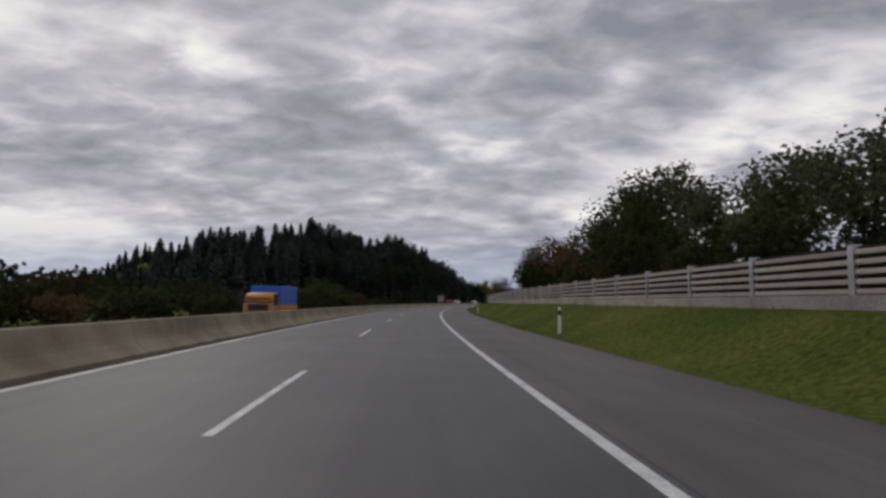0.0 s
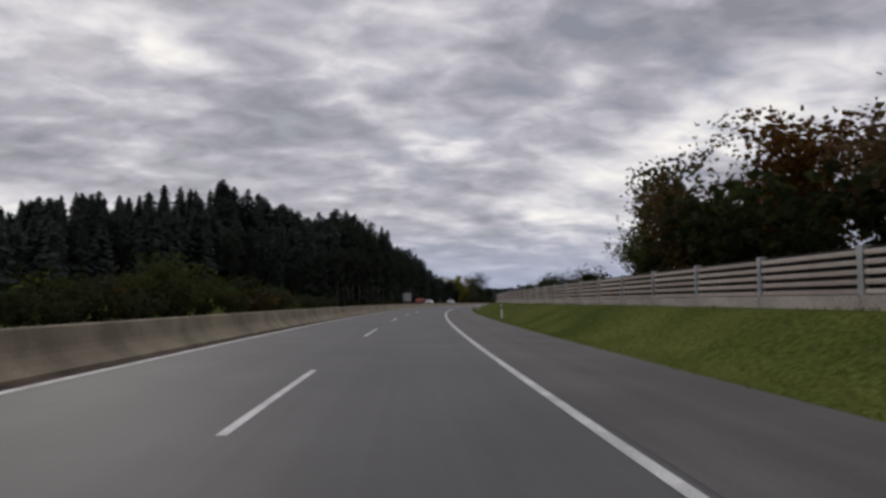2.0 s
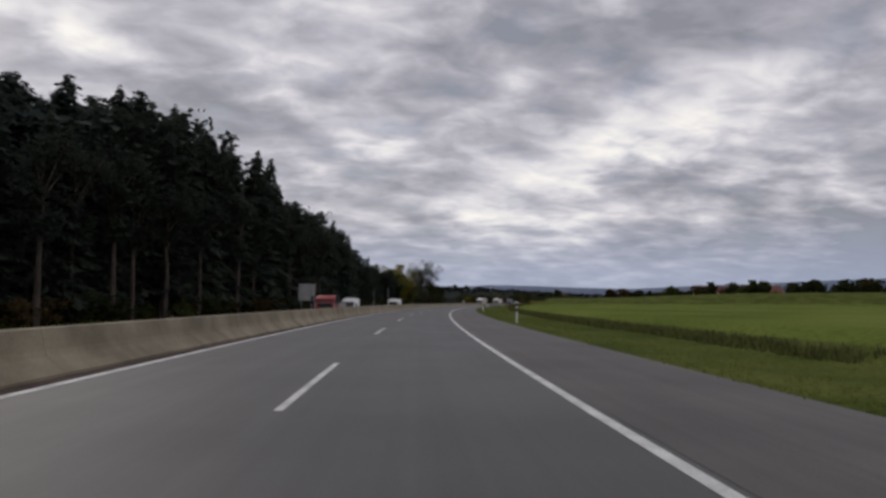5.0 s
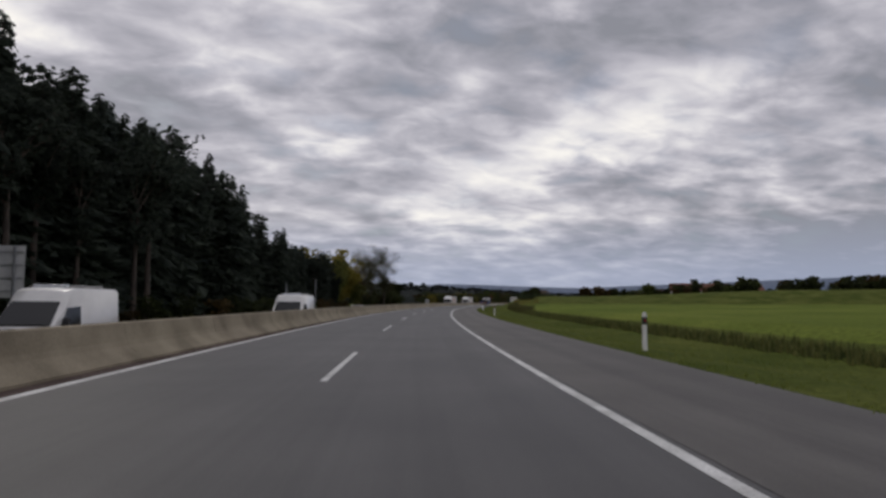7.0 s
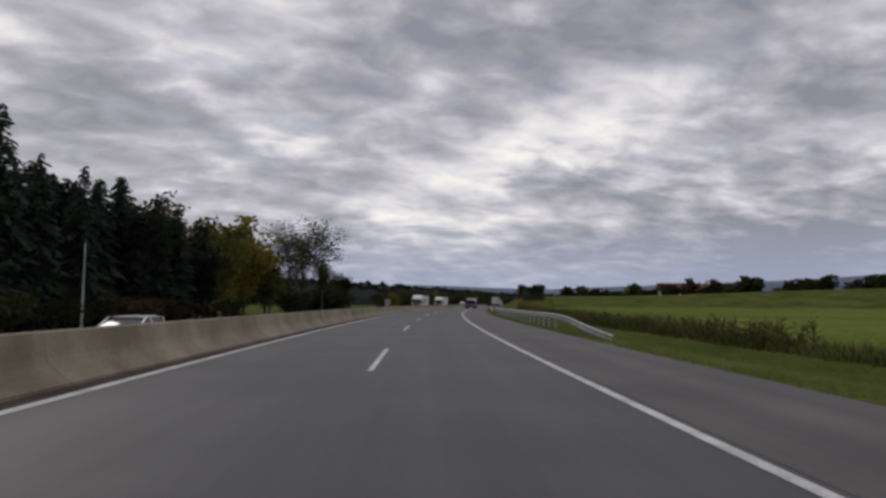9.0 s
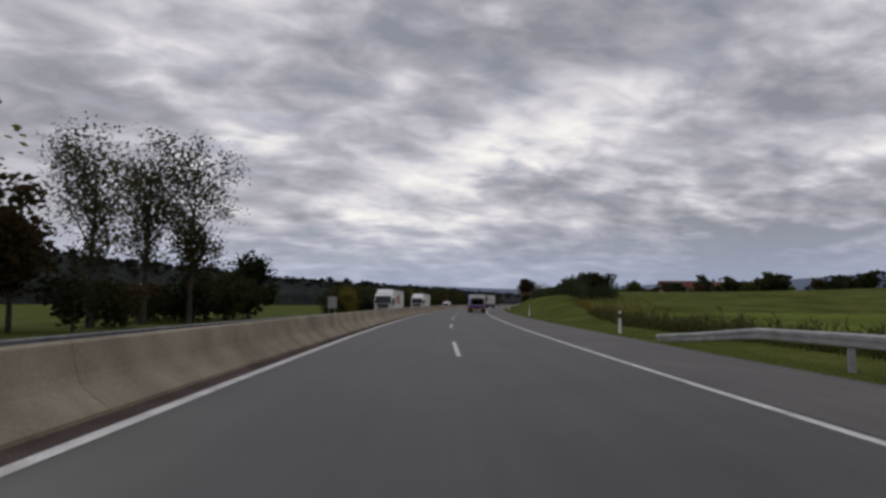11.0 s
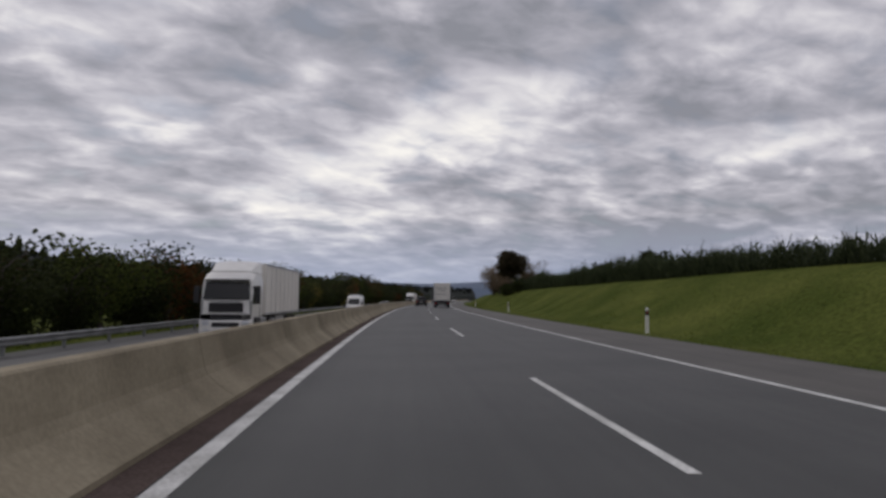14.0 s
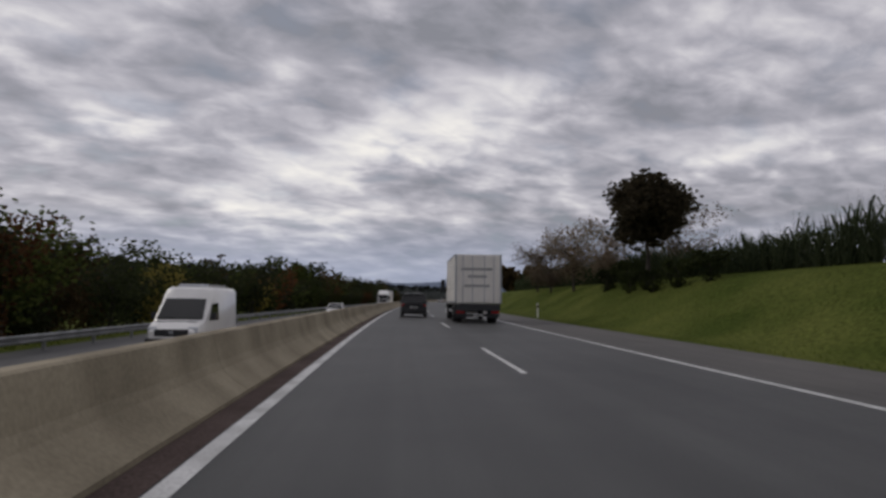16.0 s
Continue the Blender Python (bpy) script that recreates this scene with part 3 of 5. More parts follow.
def spruce(h, r, seed, name="spruce", fine=False):
    """A conifer: trunk and close whorls of drooping, ragged boughs, with side twigs where it stands near."""
    rng = random.Random(seed)
    tv, tf, cv, cf = [], [], [], []
    tube(tv, tf, Vector((0, 0, -0.4)), Vector((0, 0, h * 0.97)), 0.011 * h + 0.05, 0.02, 6)
    z = h * rng.uniform(0.08, 0.16)
    droop = rng.uniform(0.1, 0.5)
    while z < h * 0.99:
        f = 1 - z / h
        reach = r * (min(1, f * 1.25) ** (0.62 if seed % 2 else 0.44)) * rng.uniform(0.6 if fine else 0.75, 1.15) + 0.10
        n = 6 + int(f * 4)
        a0 = rng.uniform(0, 6.28)
        for i in range(n):
            if fine and rng.random() < 0.1:
                continue
            a = a0 + 6.283 * i / n + rng.uniform(-0.3, 0.3)
            L = reach * rng.uniform(0.5, 1.18)
            d = Vector((math.cos(a), math.sin(a), 0))
            side = Vector((-d.y, d.x, 0))
            p = Vector((0, 0, z + rng.uniform(-0.15, 0.15)))
            drop = droop + rng.uniform(-0.15, 0.25)
            at = lambda q: p + d * L * q - Vector((0, 0, drop * L * q * q))
            if fine:
                # a slender bough with twigs to both sides, hanging a little
                twigs = [(0.0, 1.0, 0.0)] + [(q, q + rng.uniform(0.22, 0.4), s * rng.uniform(0.6, 1.1)) for q, s in ((0.2, 1), (0.28, -1), (0.45, 1), (0.52, -1), (0.68, 1), (0.74, -1))]
                for q0, q1, turn in twigs:
                    c0 = at(q0)
                    c1 = at(min(q1, 1.05)) + side * L * turn * (q1 - q0) * 1.1 - Vector((0, 0, rng.uniform(0.0, 0.22)))
                    w = (L * 0.07 + 0.06) * rng.uniform(0.7, 1.4)
                    e = (c1 - c0).cross(Vector((rng.uniform(-0.5, 0.5), rng.uniform(-0.5, 0.5), 1))).normalized() * w
                    k = len(cv)
                    cv += [c0, c0.lerp(c1, 0.5) + e - Vector((0, 0, w * rng.uniform(0, 1.2))), c1, c0.lerp(c1, 0.6) - e - Vector((0, 0, w * rng.uniform(0, 1.2)))]
                    cf.append((k, k + 1, k + 2, k + 3))
                continue
            for j in range(2):
                f0, f1 = j * 0.45, j * 0.45 + 0.62
                c0, c1 = at(f0), at(f1)
                w = (L * 0.30 + 0.12) * rng.uniform(0.7, 1.25)
                k = len(cv)
                cv += [c0, c0.lerp(c1, 0.6) + side * w + Vector((0, 0, w * rng.uniform(-0.9, 0.2))), c1, c0.lerp(c1, 0.55) - side * w + Vector((0, 0, w * rng.uniform(-0.9, 0.2)))]
                cf += [(k, k + 1, k + 2), (k, k + 2, k + 3)]
        z += (0.30 if fine else 0.26) + 0.20 * f
    tree = new(name)
    part("trunk", mesh_of("trunk", tv, tf, BARK, True), None, tree)
    part("crown", mesh_of("crown", cv, cf, NEEDLE_NEAR if fine else NEEDLE), None, tree)
    return tree


def plant(s, off, scale=1.0):
    return WP(s, off, ground_z(s, off) - 0.15) @ Matrix.Diagonal((scale, scale, scale, 1))


class Grove:
    """Trees of one make, with a few variants each, planted by copying."""

    def __init__(self, makers, label, group, category="tree"):
        self.makers, self.made, self.tags = makers, {}, (label, category, group)
        self.rng = random.Random(len(label))

    def put(self, s, off, scale=1.0, kind=None, tall=1.0):
        k = self.rng.randrange(len(self.makers)) if kind is None else kind
        m = WP(s, off, ground_z(s, off) - 0.15, self.rng.uniform(0, 360))
        if k in self.made:
            ob = copy_thing(self.made[k], m)
        else:
            ob = self.made[k] = tagged(self.makers[k](), *self.tags)
        ob.matrix_basis = m @ Matrix.Diagonal((scale, scale, scale * tall, 1))
        return ob


def tall_pine(h, r, seed):
    return broadleaf(h, r, seed, NEEDLE_NEAR, BARK, clumps=1300, size=0.25, base=0.12, name="pine")


# the wood on the hill beside the oncoming carriageway
wood = Grove([lambda i=i: spruce(18, 3.5 + 0.35 * (i % 3), 40 + i) for i in range(5)], "tall dark green spruce at the edge of a wood", "spruces of the wood")
near_wood = Grove([lambda i=i: spruce(18, 3.0 + 0.35 * (i % 3), 240 + i, fine=True) for i in range(4)], "tall dark spruce with drooping ragged boughs at the roadside", "spruces of the wood")
pines = Grove([lambda i=i: tall_pine(18, 3.6, 60 + i) for i in range(4)], "tall dark pine with a ragged crown in a wood", "pines of the wood")
rng = random.Random(5)


def wood_edge(s):
    return float(np.interp(s, [140, 200, 215, 340, 395], [-60, -44, -29, -26, -25]))


s = 150.0
while s < 398:
    h = float(np.interp(s, [150, 205, 222, 238, 252, 262, 275, 287, 294, 328, 343, 352, 364, 400], [0.55, 0.66, 0.82, 1.08, 1.30, 1.40, 1.42, 1.42, 1.16, 1.14, 1.12, 0.90, 0.70, 0.68]))
    for row in range(3):
        (pines if rng.random() < 0.16 else near_wood if row == 0 and s > 205 else wood).put(s + rng.uniform(-1, 1), wood_edge(s) - row * 4.0 - rng.uniform(0, 3), h * rng.uniform(0.92, 1.07), tall=rng.uniform(0.95, 1.05))
    s += 3.5


# pines with bare stems along the edge
stem_pines = Grove([lambda i=i: broadleaf(18, 2.7, 260 + i, NEEDLE_NEAR, PINE_BARK, clumps=1300, size=0.20, base=0.45, name="pine") for i in range(3)], "tall pine with a bare pale brown stem", "pines of the wood")
for i in range(17):
    s = 226 + i * 5.3 + rng.uniform(-2, 2)
    stem_pines.put(s, wood_edge(s) + rng.uniform(0.6, 2.4), rng.uniform(0.86, 1.06))


def joined_wood(spots):
    """The trees deeper in the wood, as one."""
    pieces = {"crown": [], "trunk": []}
    counts = {"crown": 0, "trunk": 0}
    loops = {"crown": [], "trunk": []}
    sources = [wood.made[k] for k in wood.made]
    for i, (s, o, sc) in enumerate(spots):
        sc *= float(np.interp(wood_edge(s) - o, [14, 55], [1.0, 0.70]))     # shorter up the slope
        src = sources[i % len(sources)]
        m = WP(s, o, ground_z(s, o) - 0.2, i * 77.0) @ Matrix.Diagonal((sc, sc, sc, 1))
        mat = np.array(m)
        for ch in src.children:
            key = "crown" if ch.name.startswith("crown") else "trunk"
            co = np.empty(len(ch.data.vertices) * 3)
            ch.data.vertices.foreach_get("co", co)
            co = co.reshape(-1, 3) @ mat[:3, :3].T + mat[:3, 3]
            pieces[key].append(co)
            loops[key] += [tuple(v + counts[key] for v in f.vertices) for f in ch.data.polygons]
            counts[key] += len(co)
    thing = tagged(new("deep_wood"), "dark conifers standing deeper in the wood", "wood", kind="stuff")
    for key, mt in (("crown", NEEDLE), ("trunk", BARK)):
        part(key, mesh_of(key, np.concatenate(pieces[key]).tolist(), loops[key], mt), None, thing)


def front_height(s):
    """The wood is younger where it begins."""
    return float(np.interp(s, [150, 212, 240], [0.66, 0.74, 1.0]))


deep = []
for i in range(120):
    s = rng.uniform(150, 402)
    deep.append((s, max(wood_edge(s) - 11 - 62 * rng.random() ** 1.25, -58 - 0.6 * (s - 135)), rng.uniform(0.90, 1.04) * front_height(s)))
for i in range(16):
    s = rng.uniform(198, 236)
    deep.append((s, -rng.uniform(86, 106), rng.uniform(0.7, 0.95) * front_height(s)))
for i in range(42):
    s = rng.uniform(192, 262)
    deep.append((s, wood_edge(s) - 6 - 36 * rng.random(), rng.uniform(0.86, 1.1) * front_height(s)))
for i in range(40):
    s = rng.uniform(345, 402)
    deep.append((s, wood_edge(s) - 3 - 26 * rng.random(), rng.uniform(0.58, 0.76)))
for i in range(34):
    s = rng.uniform(138, 205)
    deep.append((s, -56 - 0.6 * (s - 135) - rng.uniform(0, 32), rng.uniform(0.40, 0.58)))
joined_wood(deep)

bushes = Grove([lambda i=i, m=m: broadleaf(4.2, 2.3, 70 + i, m, clumps=310, size=0.26, base=0.05, name="bush") for i, m in enumerate((LEAF_DARK, LEAF_GREEN, LEAF_BROWN, LEAF_DARK, LEAF_YELLOW))], "dense dark green roadside bush turning brown", "bushes along the verge", "bush")
# understorey in front of the wood, thin before it
s = 22.0
while s < 400:
    if s < 205:
        for o in (-20.5, -26, -34):
            if rng.random() < (0.85 if s > 40 else 0.5):
                bushes.put(s + rng.uniform(-2, 2), o - rng.uniform(0, 5), rng.uniform(0.55, 1.0) * (1.0 if o > -25 else 1.35), rng.choice((0, 0, 3, 3, 0, 2, 0, 3, 1)))
    else:
        bushes.put(s, wood_edge(s) + rng.uniform(0.5, 4), rng.uniform(0.4, 0.8), rng.choice((0, 0, 3, 3, 1, 2)))
    s += rng.uniform(3.2, 5.0)

# the autumn trees behind the noise barrier
autumn = Grove([lambda i=i, m=m: broadleaf(14, 5.2, 100 + i, m, clumps=4200, size=0.175, base=0.10) for i, m in enumerate((LEAF_GREY, LEAF_TURNING, LEAF_AUTUMN, LEAF_YELLOW, LEAF_RUSSET))], "broadleaved tree in early autumn behind the noise barrier", "trees behind the noise barrier")
for s, o, h, k in ((14, 27, 9, 0), (30, 28, 9.5, 0), (38, 29, 10.5, 0), (43, 25, 10.5, 1), (49, 30, 11.5, 0), (56, 27, 11, 0), (64, 25, 12.5, 1), (73, 29, 14.5, 0), (83, 25, 13.5, 0), (91, 29, 13.5, 0), (103, 27.5, 11.5, 2), (98, 23, 10.5, 4), (107, 22, 10.5, 2), (111, 25, 10.5, 4), (117.5, 20.5, 10.5, 1), (112.5, 19, 10, 4), (119, 18, 7.5, 1)):
    autumn.put(s, o, h / 14, k)
for i in range(19):
    bushes.put(38 + i * 4.3 + rng.uniform(-1, 1), 20 + rng.uniform(-2, 3), rng.uniform(1.0, 1.45), rng.choice((0, 0, 3, 2)))

# the mixed trees where the wood ends, and the two birches
edge_trees = Grove([lambda i=i, m=m: broadleaf(13, 4.2, 130 + i, m, clumps=2000, size=0.24, base=0.15) for i, m in enumerate((LEAF_OLIVE, LEAF_YELLOW, LEAF_BROWN))], "yellowing broadleaved tree at the end of the wood", "trees at the end of the wood")
for s, o, sc, k in ((404, -29, 1.1, 0), (410, -33, 1.2, 0), (417, -30, 0.95, 1), (425, -34, 1.25, 1), (432, -31, 0.85, 2), (400, -36, 1.1, 1), (438, -38, 0.9, 0), (421, -28, 0.8, 0)):
    edge_trees.put(s, o, sc, k)
olive = Grove([lambda i=i: broadleaf(5.6, 3.0, 290 + i, LEAF_GREEN, clumps=1500, size=0.17, base=0.05, name="bush") for i in range(2)], "large olive-green bush beside the oncoming carriageway", "olive bushes", "bush")
for s, o, sc in ((140, -25.5, 1.3), (145.5, -27.5, 1.05), (122, -25, 0.7), (160, -25, 0.75), (171, -24, 0.6)):
    olive.put(s, o, sc)
birches = Grove([lambda i=i: broadleaf(17, 4.4, 150 + i, LEAF_THIN, BARK, clumps=4600, size=0.092, base=0.17, name="birch") for i in range(3)], "tall thinning birch with a fine dark crown", "birches beside the road")
for s, o, sc, k in ((451, -31, 1.12, 0), (453.5, -27.5, 1.10, 1), (441, -30.5, 1.0, 2)):
    birches.put(s, o, sc, k, 1.14)
barrier_bush = Grove([lambda i=i, m=m: broadleaf(4.2, 2.3, 310 + i, m, clumps=1100, size=0.12, base=0.05, name="bush") for i, m in enumerate((LEAF_DARK, LEAF_BROWN))], "dark bush showing over the noise barrier", "bushes behind the noise barrier", "bush")
for s, o, h, k in ((146, 19.5, 4.6, 0), (151, 17, 3.8, 2), (157, 17.5, 3.6, 0), (164, 16.5, 3.4, 1), (171, 17, 3.2, 3)):
    barrier_bush.put(s, o, h / 4.2)
wood.put(150, 29, 0.42)
lone_tree = tagged(broadleaf(9.6, 3.0, 77, LEAF_DARK, clumps=2600, size=0.18, base=0.10), "dark bushy tree standing alone on the verge", "tree")
lone_tree.matrix_basis = plant(478, -30, 1.0)
for s, o, sc in ((462, -27, 1.35), (467, -29, 1.5), (456, -28, 1.4), (471, -27.5, 1.2)):
    bushes.put(s, o, sc, 0)

for i in range(26):
    bushes.put(rng.uniform(424, 482), -27 - rng.uniform(0, 12), rng.uniform(0.75, 1.15), rng.choice((0, 0, 2, 3)))

# hedge along the oncoming carriageway, finer where it stands near
HEDGE_LEAVES = (LEAF_DARK, LEAF_GREEN, LEAF_BROWN, LEAF_YELLOW, LEAF_DARK, LEAF_RUST)
hedge = Grove([lambda i=i, m=m: broadleaf(6.0, 3.0, 170 + i, m, clumps=620, size=0.23, base=0.04, name="hedge_tree") for i, m in enumerate(HEDGE_LEAVES)], "dense hedgerow tree in dark green and rust", "hedgerow trees")
near_hedge = Grove([lambda i=i, m=m: broadleaf(6.0, 3.0, 170 + i, m, clumps=1900, size=0.125, base=0.04, name="hedge_tree") for i, m in enumerate(HEDGE_LEAVES)], "dense hedgerow tree with small dark green and rust leaves", "hedgerow trees")
s = 512.0
while s < 860:
    (near_hedge if s < 625 else hedge).put(s, -20.5 - rng.uniform(0, 2.5), rng.uniform(0.78, 1.12), rng.choice((0, 0, 0, 4, 4, 1, 2, 5, 3)))
    hedge.put(s + 1.5, -25 - rng.uniform(0, 3), rng.uniform(0.8, 1.15) * (1.0 if s < 650 else 1.45), rng.choice((0, 4, 4, 1, 2)))
    s += rng.uniform(3.2, 4.8) if s < 600 else rng.uniform(4.6, 6.5) if s < 700 else rng.uniform(7, 11)
near_hedge.put(519, -24.5, 0.98, 3)
near_hedge.put(522, -26, 0.9, 3)
near_hedge.put(586, -21.5, 1.25, 1)

# the round tree and its neighbours on the bank
round_tree = tagged(broadleaf(9.0, 3.3, 191, LEAF_ROUND, clumps=3600, size=0.19, base=0.48), "dense round-crowned brown-green tree on the grass bank", "tree")
round_tree.matrix_basis = plant(593, 13.0, 0.86) @ Matrix.Diagonal((1, 1, 0.87, 1))
bare = Grove([lambda i=i: broadleaf(6.5, 3.2, 195 + i, LEAF_BARE, clumps=2500, size=0.105, base=0.15) for i in range(2)], "half-bare brownish tree on the grass bank", "half-bare trees on the bank")
for s, o, sc in ((603, 13.5, 0.8), (611, 12.8, 0.95), (620, 12.6, 0.8), (598, 17, 0.8), (630, 13, 0.9)):
    bare.put(s, o, sc)
far_trees = Grove([lambda i=i, m=m: broadleaf(9, 4.0, 210 + i, m, clumps=140, size=0.85, base=0.08) for i, m in enumerate((LEAF_DARK, LEAF_GREEN, LEAF_BROWN))], "far dark tree among the fields", "trees far off")
for i in range(70):
    s = rng.uniform(790, 1250)
    far_trees.put(s, rng.uniform(13, 40) + max(0, s - 700) * 0.12, rng.uniform(0.6, 1.2))
for i in range(50):
    far_trees.put(rng.uniform(700, 1300), rng.uniform(60, 420), rng.uniform(0.7, 1.3))
for i in range(90):
    o = rng.uniform(70, 520)
    far_trees.put(900 - 0.75 * o + rng.uniform(-25, 25), o, rng.uniform(0.8, 1.6), rng.choice((0, 0, 0, 1, 2)))
for i in range(80):
    o = rng.uniform(55, 460)
    far_trees.put(935 - 0.72 * o + rng.uniform(-14, 14), o, rng.uniform(0.7, 1.3), rng.choice((0, 0, 0, 1, 2)))
for i in range(40):
    far_trees.put(rng.uniform(620, 960), -rng.uniform(110, 230), rng.uniform(0.7, 1.2), rng.choice((0, 0, 2)))

# ---- verge plants, too many to count ----


def blades(name, n, s0, s1, o0, o1, h0, h1, wide, mat, seed, label, category, lean=0.35, per=3):
    r = np.random.RandomState(seed)
    verts, faces = [], []
    for i in range(n):
        s, o = r.uniform(s0, s1), r.uniform(o0, o1)
        g = W(s, o, ground_z(s, o) - 0.03)
        for j in range(per):
            a = r.uniform(0, 6.283)
            h = r.uniform(h0, h1)
            w = wide * r.uniform(0.6, 1.4)
            tip = Vector((math.cos(a) * lean * h, math.sin(a) * lean * h, h))
            side = Vector((-math.sin(a), math.cos(a), 0)) * w
            b = g + Vector((r.uniform(-0.2, 0.2), r.uniform(-0.2, 0.2), 0))
            k = len(verts)
            verts += [b - side, b + side, b + tip * 0.6 + side * 0.7, b + tip]
            faces.append((k, k + 1, k + 2, k + 3))
    return tagged(new(name, mesh_of(name, verts, faces, mat)), label, category, kind="stuff")


blades("verge_grass", 20000, -5, 640, 7.25, 13.5, 0.05, 0.13, 0.012, GRASS, 1, "rough green grass on the roadside verge", "grass", 0.8, 4)
blades("edge_tufts", 4500, -5, 640, 7.1, 7.6, 0.05, 0.15, 0.014, GRASS, 2, "dry grass tufts along the edge of the tarmac", "grass", 0.8)
blades("tall_grass", 8000, 196, 440, 13.2, 14.5, 0.15, 0.42, 0.035, REED, 3, "strip of tall dry grass along the ditch", "grass", 0.3)
blades("left_verge_grass", 6000, 20, 640, -24, -16.9, 0.15, 0.5, 0.07, GRASS, 4, "rough grass beside the oncoming carriageway", "grass", 0.8)


def maize(name, n, s0, s1, o0, o1, h0, h1, mat, seed, label):
    """Upright stalks with steep, pointed blades from the ground to the tip."""
    r = np.random.RandomState(seed)
    verts, faces = [], []
    for i in range(n):
        s, o = r.uniform(s0, s1), r.uniform(o0, o1) if i % 3 else o0 + r.uniform(0, 0.9)
        g = W(s, o, ground_z(s, o) - 0.08)
        h = r.uniform(h0, h1) * (1.22 if r.rand() < 0.1 else 1.0) * (1.0 + 0.45 * noise.noise((s * 0.11, o * 0.15, 1.7)) + 0.2 * noise.noise((s * 0.6, o * 0.5, 4.7)))
        h *= float(np.interp(s, [470, 500, 550, 590], [0.95, 0.68, 0.78, 1.0]))     # thinner growth in the middle
        k = len(verts)
        verts += [g + Vector((-0.04, 0, 0)), g + Vector((0.04, 0, 0)), g + Vector((r.uniform(-0.12, 0.12), r.uniform(-0.12, 0.12), h * 1.2))]
        faces.append((k, k + 1, k + 2))
        for j in range(7):
            a, z = r.uniform(0, 6.283), h * (0.02 + 0.115 * j + r.uniform(0, 0.06))
            d, side = Vector((math.cos(a), math.sin(a), 0)), Vector((-math.sin(a), math.cos(a), 0)) * r.uniform(0.022, 0.042)
            c = g + Vector((0, 0, z))
            out, up = r.uniform(0.08, 0.28), h * r.uniform(0.2, 0.36)
            k = len(verts)
            verts += [c - side, c + side, c + d * out + Vector((0, 0, up * 0.75)) + side * 0.6, c + d * out * 1.6 + Vector((0, 0, up * r.uniform(0.7, 1.1)))]
            faces.append((k, k + 1, k + 2, k + 3))
    return tagged(new(name, mesh_of(name, verts, faces, mat)), label, "weeds" if "weeds" in name else "crop", kind="stuff")


maize("maize", 7200, 466, 665, 14.9, 19.5, 1.5, 2.3, CORN, 9, "tall dark maize standing on top of the bank")
maize("withered_stalks", 260, 440, 468, 13.6, 21, 0.35, 0.85, STALK, 10, "yellow and rust-coloured withered stalks beside the maize")
maize("tall_weeds", 1500, 341, 452, 13.1, 15.2, 0.75, 1.05, WEED, 11, "strip of tall olive and brown weeds along the field edge")
bank_bush = Grove([lambda i=i: broadleaf(3.4, 1.8, 230 + i, LEAF_DARK, clumps=500, size=0.2, base=0.05, name="bush") for i in range(2)], "dark shrub standing out of the maize on the bank", "shrubs on the bank", "bush")
for s, o, sc in ((470, 18, 0.9), (477, 17.5, 0.8), (486, 19, 0.95), (494, 17.5, 0.75), (503, 18.5, 0.85), (540, 18, 0.75), (556, 18.5, 0.7)):
    bank_bush.put(s, o, sc)
for s, o, sc in ((587.5, 12.6, 0.5), (590, 12.2, 0.42), (592, 12.5, 0.36), (594, 12.2, 0.45), (597, 13.0, 0.55), (585, 13.2, 0.5), (600, 12.6, 0.5)):
    bank_bush.put(s, o, sc)
for s in range(118, 176, 5):
    bank_bush.put(s + rng.uniform(-1.5, 1.5), 13 + rng.uniform(0, 1.5), rng.uniform(0.45, 0.68))

# ---- noise barrier, rails, posts and signs ----


def noise_barrier():
    """Bays between steel posts: a concrete footing panel and boards, the gaps dark by a near-black sheet behind."""
    thing = tagged(new("noise_barrier"), "noise barrier of pale horizontal boards with dark gaps on concrete footing panels", "noise barrier", kind="structure")
    off, bay = 11.0, 4.0
    foot = finish(boxed(-0.12, 0.03, 0.55, 0.12, bay - 0.03, 1.47, bevel=0.015), "footing_panel", WALLBASE)
    # one near-black sheet per bay, set behind the boards to darken their gaps
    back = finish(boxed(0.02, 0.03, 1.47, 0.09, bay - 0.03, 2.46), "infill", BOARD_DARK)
    board = finish(boxed(-0.07, 0.03, 0.0, 0.02, bay - 0.03, 0.105, bevel=0.012), "board", BOARD)
    post = boxed(-0.10, -0.09, 0.4, 0.10, 0.09, 2.50)
    post = finish(post, "post", STEEL)
    for i in range(56):
        s = 177 - (i + 1) * bay
        a = W(s, off)
        b = W(s + bay, off)
        m = Matrix.Translation((a.x, a.y, 0)) @ Matrix.Rotation(math.atan2(-(b.x - a.x), b.y - a.y), 4, "Z")
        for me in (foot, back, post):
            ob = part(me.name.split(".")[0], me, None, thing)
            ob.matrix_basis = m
        for j in range(5):
            ob = part("board", board, None, thing)
            ob.matrix_basis = m @ Matrix.Translation((0, 0, 1.49 + j * 0.20))
    return thing


noise_barrier()


